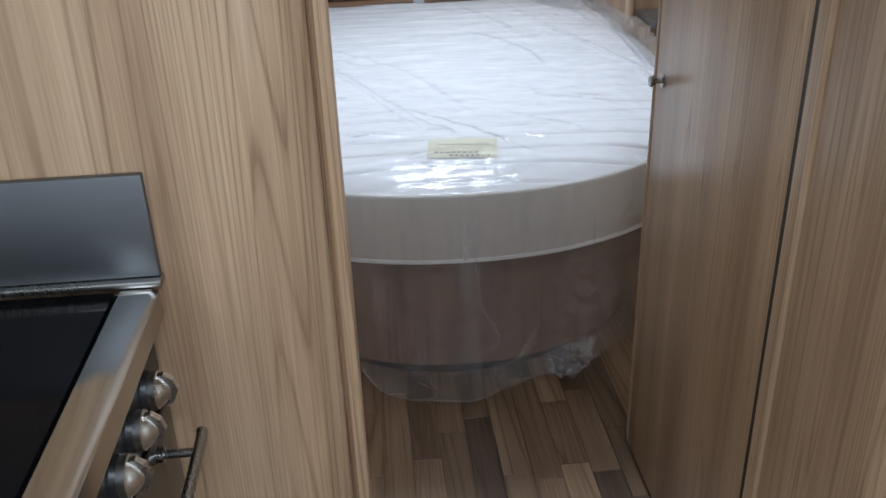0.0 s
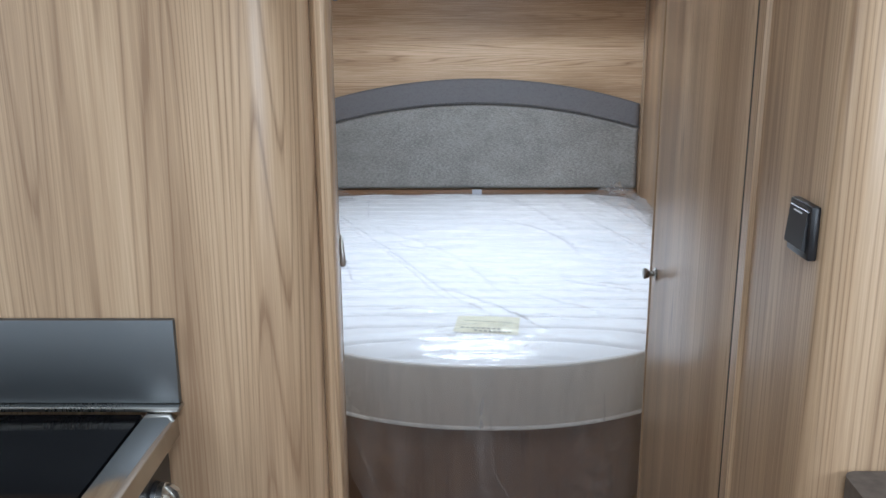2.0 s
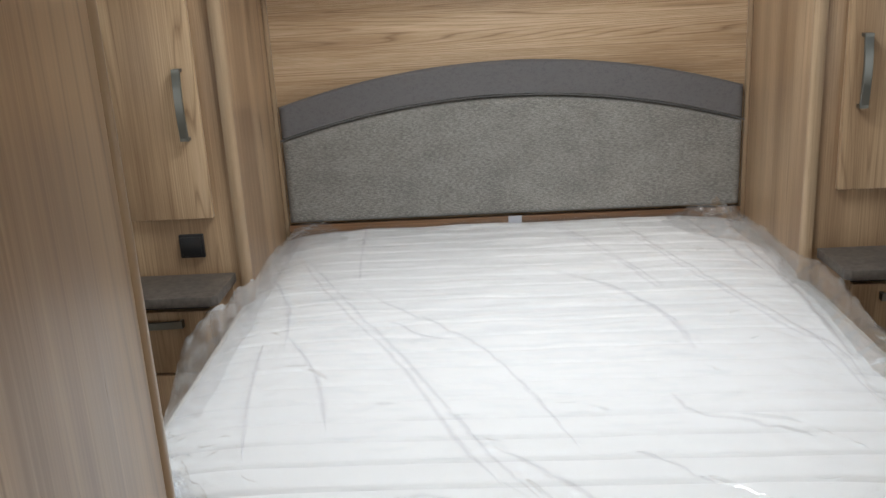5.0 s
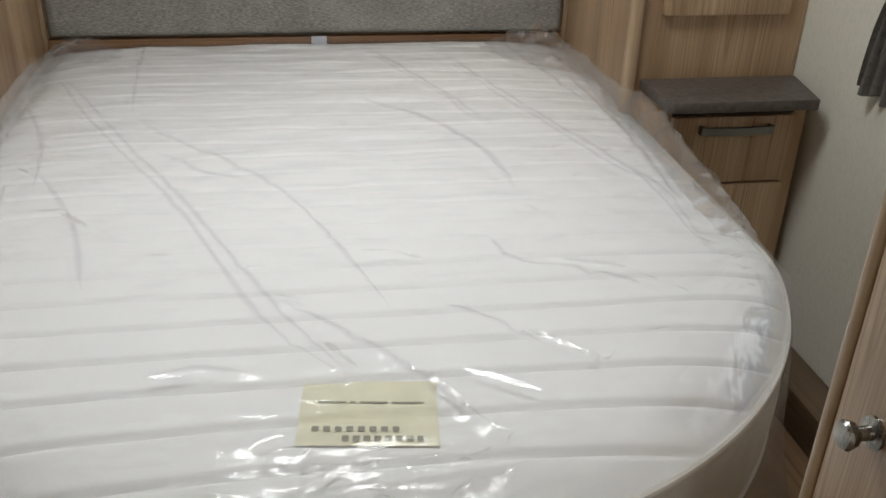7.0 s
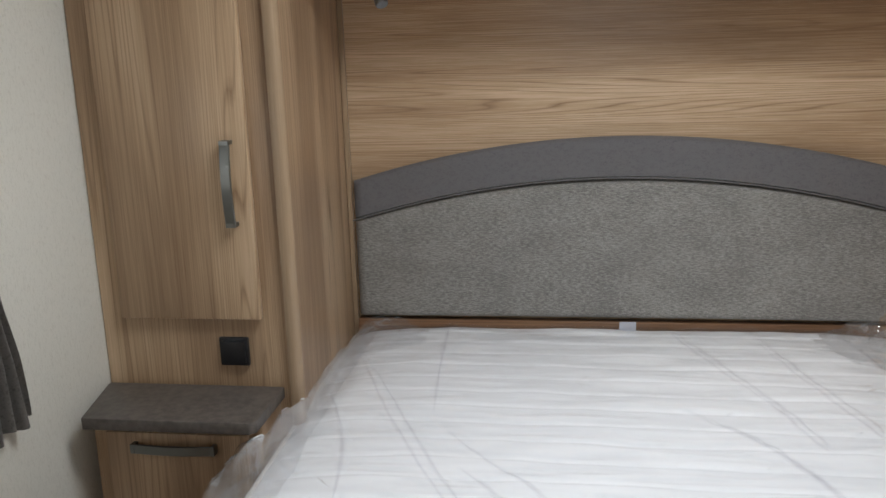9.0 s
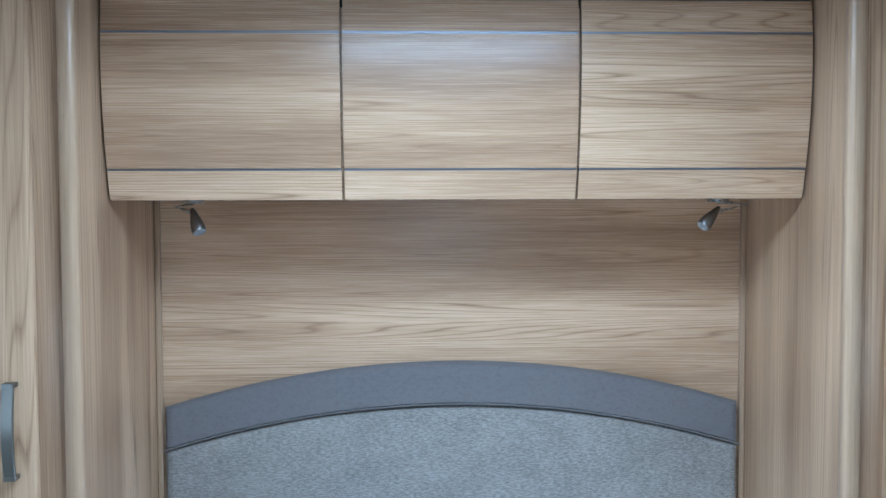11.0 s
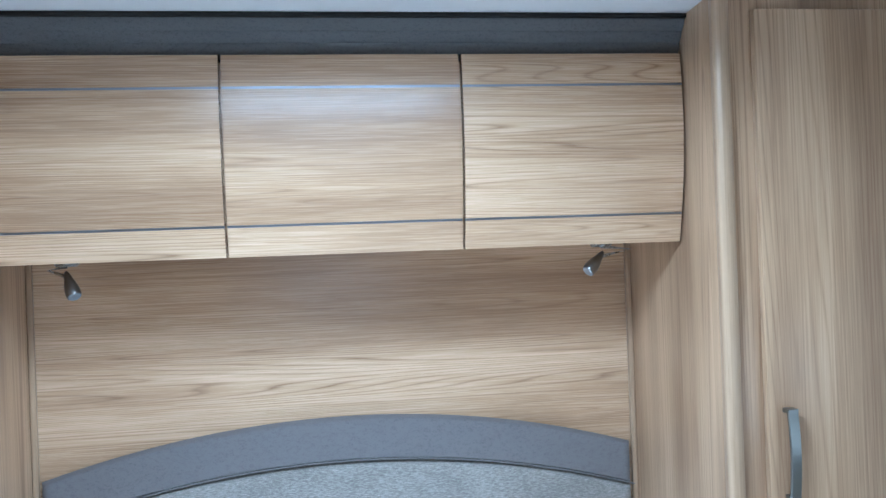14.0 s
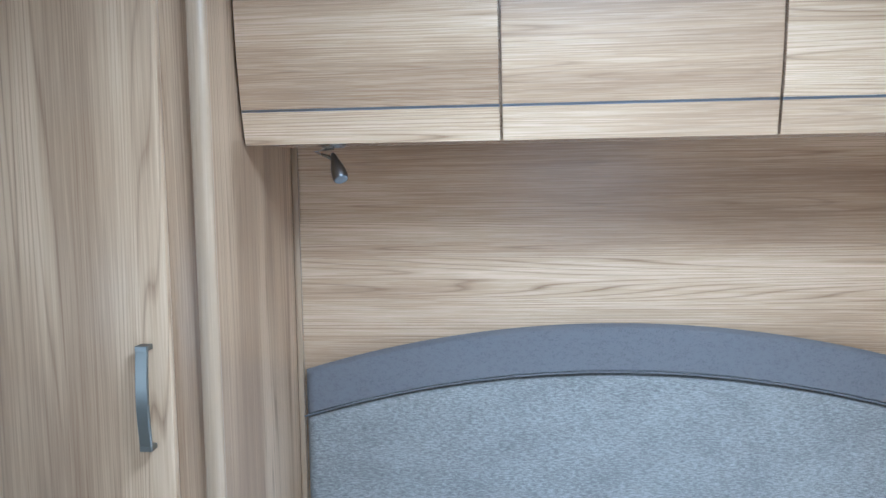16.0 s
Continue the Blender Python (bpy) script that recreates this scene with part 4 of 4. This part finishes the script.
part("front_drape", sheet(B(), 150, 80, film_front), film_drape, cover)
for s in (-1, 1):
    def film_side(u, v, s=s):
        y = 2.98 + (HEAD - 0.02 - 2.98) * u
        z = edge_z(y) + 0.010 - (0.20 + 0.10 * math.sin(u * 5 + s)) * v
        bulge = max(0.0, math.sin(math.pi * min(1, max(0, (y - 3.22) / 0.40))))
        x = HALF + 0.004 + v * 0.03 + 0.062 * bulge * math.sin(math.pi * min(1, v * 1.2 + 0.1)) + 0.035 * v * noise.noise((y * 7, z * 6, 4.0 * s))
        z += 0.06 * bulge * math.sin(math.pi * min(1, 2.2 * v)) * (0.7 + 0.6 * noise.noise((y * 8, 0.3, s)))
        lim = 0.9
        if y > 3.53:
            lim = 0.8 + (0.722 - 0.8) * min(1, (y - 3.53) / 0.025)
        if y > 3.66:
            lim = 0.722 + (0.684 - 0.722) * min(1, (y - 3.66) / 0.05)
        return (s * min(x, lim), y, z)
    part("side_drape", sheet(B(), 90, 24, film_side), film_corner, cover)

    def bunch(u, v, s=s):
        """A loose crumpled gather of film along the head corner."""
        big = 1.0 if s > 0 else 0.75
        x = 0.684 - 0.24 * v * big
        y = 4.285 - 0.34 * big * u * (1 - 0.55 * v)
        k = abs(noise.noise((x * 14 + s * 5, y * 12, 0.7))) + 0.6 * abs(noise.noise((x * 33, y * 30, s)))
        hump = math.sin(math.pi * min(1, v + 0.12)) * (1 - u) ** 0.6 * (1 - 0.4 * v)
        return (s * (x + 0.012 * noise.noise((x * 20, y * 20, 4.0)) * (1 if v > 0.1 else 0)), y, 0.675 + 0.085 * big * k * hump + 0.018 * big * hump)
    part("crumpled_corner", sheet(B(), 44, 36, bunch), film_corner, cover)

    def edge_roll(u, v, s=s):
        """A loose bulging roll of film along the side of the bed near its head."""
        y = 3.10 + (4.27 - 3.10) * u
        swell = math.sin(math.pi * min(1.0, max(0.0, (y - 3.10) / 1.25))) ** 0.7
        swell *= 0.85 + 0.35 * noise.noise((y * 4.0, 2.0 * s, 0.0))
        inner = 0.640 - 0.02 * noise.noise((y * 5, s, 0.2))
        outer = 0.712 + (0.014 if s > 0 else 0.060) * min(1.0, max(0.0, (y - 3.10) / 0.3)) * (0.85 + 0.3 * noise.noise((y * 9, s, 0.9)))
        if y > 3.50:
            outer = min(outer, 0.79 + (0.722 - 0.79) * min(1.0, (y - 3.50) / 0.05))
        if y > 3.66:
            outer = min(outer, 0.722 + (0.684 - 0.722) * min(1.0, (y - 3.66) / 0.06))
        inner = min(inner, outer - 0.04)
        k = 0.008 * abs(noise.noise((v * 5, y * 14, s))) + 0.005 * abs(noise.noise((v * 11, y * 34, s)))
        x = inner + (outer - inner) * min(1.0, 1.5 * v) - 0.02 * max(0.0, v - 0.72)
        z0 = max(edge_z(y), top_z(inner, y)) + 0.009
        rise = 0.062 * swell * math.sin(math.pi * min(1.0, 0.05 + 1.15 * v)) ** 0.8
        fall = 0.12 * max(0.0, v - 0.55) ** 1.2 / 0.45 ** 1.2
        return (s * x, y, z0 + rise + k * math.sin(math.pi * v) - fall * min(1.0, swell + 0.2))
    part("edge_roll", sheet(B(), 110, 26, edge_roll), film_corner, cover, "loose milky roll of film")
    # glossy slivers added on the roll for its highlights
    for u0, u1, vv in ((0.16, 0.24, 0.72), (0.27, 0.36, 0.66), (0.30, 0.42, 0.58), (0.46, 0.54, 0.52), (0.12, 0.18, 0.80)):
        def shine(u, v, s=s, u0=u0, u1=u1, vv=vv):
            p = Vector(edge_roll(u0 + (u1 - u0) * u, vv + 0.05 * math.sin(9 * u + u0 * 40) * 0.5 + 0.035 * (2 * v - 1) * math.sin(math.pi * (0.05 + 0.9 * u)), s))
            return p + Vector((s * 0.002, 0, 0.003))
        part("crinkle", sheet(B(), 16, 3, shine), film_glint, cover)



def wad(u, v):
    """A small crushed lump of the wrap near the floor."""
    a, b = 2 * u - 1, 2 * v - 1
    x, z = 0.235 + 0.065 * a * math.sqrt(1 - b * b / 2), 0.115 + 0.05 * b * math.sqrt(1 - a * a / 2)
    k = max(0.0, 1 - ((u - 0.5) ** 2 + (v - 0.5) ** 2) * 4)
    return (x + 0.02 * noise.noise((u * 5, v * 5, 1.0)), 2.56 - 0.07 * k * (0.4 + abs(noise.noise((u * 6, v * 6, 3.0))) + 0.6 * abs(noise.noise((u * 14, v * 14, 7.0)))), z + 0.02 * noise.noise((u * 7, v * 7, 9.0)))


part("crushed_lump", sheet(B(), 26, 24, wad), film_drape, cover)


def drape_line(points, wid, mat, name):
    """A narrow fold on the hanging wrap through (u, v) points of it."""
    line = spline(points, 10)
    n = len(line) - 1

    def at(p, q):
        i = min(n, int(round(p * n)))
        u, v = line[i]
        w = wid * min(1.0, 5 * p + 0.1, 5 * (1 - p) + 0.1)
        a = Vector(film_front(min(1, max(0, u)), min(1, max(0, v))))
        t = Vector((line[min(i + 1, n)][0] - line[max(i - 1, 0)][0], 0, -(line[min(i + 1, n)][1] - line[max(i - 1, 0)][1]) * 0.6))
        side = Vector((-t.z, 0, t.x))
        side = side.normalized() if side.length > 1e-6 else Vector((1, 0, 0))
        return a + side * w * (2 * q - 1) + Vector((0, -0.004 - 0.004 * (1 - (2 * q - 1) ** 2), 0))
    part(name, sheet(B(), n, 4, at), mat, cover)


for points, wid in (
    (((0.50, 0.20), (0.505, 0.45), (0.525, 0.66), (0.52, 0.75)), 0.004),
    (((0.63, 0.15), (0.637, 0.45), (0.645, 0.80)), 0.0022),
    (((0.34, 0.25), (0.335, 0.45), (0.345, 0.62), (0.37, 0.80)), 0.005),
    (((0.43, 0.70), (0.45, 0.85), (0.468, 0.98)), 0.005),
    (((0.565, 0.70), (0.55, 0.84), (0.555, 0.98)), 0.006),
    (((0.365, 0.96), (0.40, 0.99), (0.45, 0.995), (0.52, 0.99)), 0.004),
):
    drape_line(points, wid, film_edge, "drape_fold")
# short glossy slivers added as glints on the hanging wrap
for points in (((0.475, 0.83), (0.49, 0.82), (0.502, 0.79)), ((0.536, 0.84), (0.55, 0.83), (0.562, 0.80)), ((0.44, 0.88), (0.45, 0.90)),
               ((0.587, 0.86), (0.594, 0.92), (0.604, 0.95), (0.612, 0.95)), ((0.59, 0.84), (0.604, 0.86), (0.617, 0.87), (0.622, 0.93)),
               ((0.60, 0.90), (0.606, 0.94), (0.616, 0.97)), ((0.618, 0.74), (0.622, 0.80)), ((0.607, 0.70), (0.606, 0.78))):
    drape_line(points, 0.0032, film_glint, "crinkle")

# extra patches of raised gloss, added to give the two foot corners their glint
for s in (-1, 1):
    def tight(u, v, s=s):
        a = 0.46 + 0.24 * u
        reach = 0.115 * math.sin(math.pi * (0.06 + 0.9 * u)) ** 0.6 * (0.8 + 0.5 * noise.noise((u * 6, s, 3.0)))
        y = foot_y(a) + 0.010 + reach * v
        k = 0.003 * abs(noise.noise((a * 40, y * 34, s))) + 0.002 * abs(noise.noise((a * 80, y * 75, s))) + 0.004 * noise.noise((a * 14, y * 12, s))
        return (s * a, y, edge_z(y) + 0.0115 + max(0, quilt(a, y, 0.1)) + k * math.sin(math.pi * v))
    part("tight_corner", sheet(B(), 60, 30, tight), film_corner_glint, cover, "extra glossy film patch added for the corner glint")

# small crinkles of the wrap, added as extra-glossy slivers to make its glints
rng = random.Random(21)
spots = [(-0.16 + 0.32 * rng.random(), 2.53 + 0.12 * rng.random()) for i in range(22)]
spots += [(sg * (0.56 + 0.12 * rng.random()), 2.83 + 0.25 * rng.random()) for i in range(9) for sg in (-1, 1)]
spots += [(-0.6 + 1.2 * rng.random(), 2.75 + 1.2 * rng.random()) for i in range(36)]
streaks = [(0.255, 2.80, -0.72, 0.09), (0.17, 2.72, -0.55, 0.10), (0.405, 2.95, -0.70, 0.065), (-0.235, 2.778, 0.1, 0.06), (0.30, 2.76, -0.6, 0.03), (0.38, 3.0, -0.35, 0.10),
           (-0.49, 3.28, -0.1, 0.05), (-0.44, 3.24, -0.8, 0.07), (0.09, 2.72, -0.95, 0.12), (-0.03, 2.80, -1.0, 0.08)]
for cx, cy, ang, ln in streaks:
    def streak(u, v, cx=cx, cy=cy, ang=ang, ln=ln):
        a, q = ln * (u - 0.5), (2 * v - 1) * 0.0042 * math.sin(math.pi * (0.04 + 0.92 * u)) ** 0.7
        q += 0.003 * noise.noise((u * 7, cx * 9, cy))
        x, y = cx + a * math.cos(ang) - q * math.sin(ang), cy + a * math.sin(ang) + q * math.cos(ang)
        return (x, y, max(edge_z(y), top_z(x, y)) + 0.014 + 0.35 * q)
    part("crinkle", sheet(B(), 14, 3, streak), film_glint, cover)
for cx, cy in spots:
    ang, ln, wd, tilt = rng.uniform(-0.9, 0.9), rng.uniform(0.015, 0.05), rng.uniform(0.0012, 0.003), rng.uniform(-0.5, 0.5)
    bow = rng.uniform(-0.25, 0.25)

    def crinkle(u, v, cx=cx, cy=cy, ang=ang, ln=ln, wd=wd, tilt=tilt, bow=bow):
        a, q = ln * (u - 0.5), (2 * v - 1) * wd * math.sin(math.pi * (0.06 + 0.88 * u))
        b = q + bow * ln * (1 - (2 * u - 1) ** 2)
        x, y = cx + a * math.cos(ang) - b * math.sin(ang), cy + a * math.sin(ang) + b * math.cos(ang)
        return (x, y, max(edge_z(y), top_z(x, y)) + 0.013 + tilt * q)
    if cy > foot_y(cx) + 0.02:
        part("crinkle", sheet(B(), 8, 2, crinkle), film_glint, cover)

# ---- curtains and pelmets ----


def curtain(s):
    c = thing("curtain", "short grey curtain held back by a pale tie band", "curtain", "bedroom curtains")
    dy = 0.065 if s > 0 else 0.03
    keys = [(0.775, 3.335 + dy, 0.085), (0.90, 3.335 + dy, 0.064), (1.0, 3.325 + dy, 0.046), (1.08, 3.318 + dy, 0.044), (1.16, 3.29 + dy, 0.062), (1.30, 3.22 + 0.6 * dy, 0.12), (1.505, 3.17, 0.18)]

    def at(u, v):
        z = 0.775 + 0.730 * v
        for (z0, c0, h0), (z1, c1, h1) in zip(keys, keys[1:]):
            if z <= z1 + 1e-6:
                t = (z - z0) / (z1 - z0)
                yc, hw = c0 + (c1 - c0) * t, h0 + (h1 - h0) * t
                break
        fold = math.sin(u * math.pi * 9 + 0.8 * math.sin(v * 5))
        fold = math.copysign(abs(fold) ** 0.7, fold)
        return (s * (XW - 0.026 + 0.013 * fold), yc + hw * (2 * u - 1), z + 0.006 * (1 - v) * math.sin(u * 14))
    drape = sheet(B(), 88, 40, at)
    bmesh.ops.solidify(drape, geom=drape.faces[:], thickness=0.002)
    part("drape", drape, curtain_cloth, c)
    bm = B()
    n = 36
    ringl = []
    for j in range(2):
        row = []
        for i in range(n):
            a = 2 * math.pi * i / n
            row.append(bm.verts.new((s * (XW - 0.029 + 0.025 * math.sin(a)), 3.322 + dy + 0.053 * math.cos(a) + 0.008 * math.sin(3 * a), 1.015 + 0.080 * j + 0.010 * math.cos(a))))
        ringl.append(row)
    for i in range(n):
        bm.faces.new((ringl[0][i], ringl[0][(i + 1) % n], ringl[1][(i + 1) % n], ringl[1][i]))
    bmesh.ops.solidify(bm, geom=bm.faces[:], thickness=0.004)
    part("tie_band", bm, tie_cloth, c, "pale beige tie band")
    return c


def rounded(y0, y1, z0, z1, r, slant=0.0):
    """A rounded outline in y and z whose ends lean by slant."""
    pts = []
    for cy, cz, a0 in ((y1 - r, z1 - r, 90), (y1 - r - slant, z0 + r, 0), (y0 + r + slant, z0 + r, -90), (y0 + r, z1 - r, -180)):
        for k in range(7):
            a = radians(a0 - 15 * k)
            pts.append((cy + r * math.cos(a), cz + r * math.sin(a)))
    return pts


def pelmet(s):
    p = thing("pelmet", "long oak window pelmet with rounded ends", "pelmet", "window pelmets")
    outer = rounded(2.42, 3.505, 1.505, 1.652, 0.03, 0.010)
    inner = rounded(2.433, 3.492, 1.518, 1.639, 0.022, 0.010)
    bm = B()
    n = len(outer)
    x0, x1 = s * (XW - 0.045), s * (XW - 0.001)
    vo = [[bm.verts.new((x, y, z)) for y, z in outer] for x in (x0, x1)]
    vi = [[bm.verts.new((x, y, z)) for y, z in inner] for x in (x0, x1)]
    for i in range(n):
        j = (i + 1) % n
        bm.faces.new((vo[0][i], vo[0][j], vi[0][j], vi[0][i]))
        bm.faces.new((vo[0][i], vo[1][i], vo[1][j], vo[0][j]))
        bm.faces.new((vi[0][i], vi[0][j], vi[1][j], vi[1][i]))
        bm.faces.new((vo[1][i], vi[1][i], vi[1][j], vo[1][j]))
    bmesh.ops.recalc_face_normals(bm, faces=bm.faces[:])
    part("frame", bm, oak_edge, p, "pale oak rim")
    part("back_panel", prism(B(), inner, "x", s * (XW - 0.014), s * (XW - 0.002)), oak_dark, p)
    part("shelf_block", box(B(), (s * (XW - 0.040), 2.5, 1.523), (s * (XW - 0.0142), 3.452, 1.575), 0.003), oak_y, p, "pale oak block inside")
    part("track", box(B(), (s * (XW - 0.034), 2.5, 1.576), (s * (XW - 0.0142), 3.455, 1.600), 0.003), nickel, p, "grey metal track")
    return p


for s in (-1, 1):
    curtain(s)
    pelmet(s)

# ---- floor strips, last ----
floor_ob = bpy.data.objects["floor"]
rng = random.Random(11)
meshes = {}


def strip_mesh(w, L):
    key = (round(w, 3), round(L, 3))
    if key not in meshes:
        bm = B()
        box(bm, (-w / 2, -L / 2, -0.004), (w / 2, L / 2, 0.0), 0.0006, 1)
        me = bpy.data.meshes.new("strip")
        bm.to_mesh(me)
        bm.free()
        me.materials.append(floor_wood)
        meshes[key] = me
    return meshes[key]


W = 0.068
lengths = (0.24, 0.32, 0.40)
for i in range(-5, 6):
    y = 0.75 + rng.random() * 0.25
    while y < 2.95:
        L = rng.choice(lengths)
        ob = new("floor_strip", strip_mesh(W - 0.0012, L - 0.0012))
        ob.location = (i * W, y + L / 2, 0.0)
        ob.parent = floor_ob
        y += L
rest = B()
for i in range(-16, 17):
    for y0, y1 in (((Y0, 0.70),) if abs(i) <= 5 else ((Y0, 1.40),)):
        y = y0
        while y < y1:
            L = rng.choice(lengths)
            box(rest, (i * W - W / 2 + 0.0006, y, -0.004), (i * W + W / 2 - 0.0006, min(y + L, y1) - 0.001, 0.0))
            y += L
tagged(part("floor_strips", rest, floor_wood, floor_ob), kind="stuff")
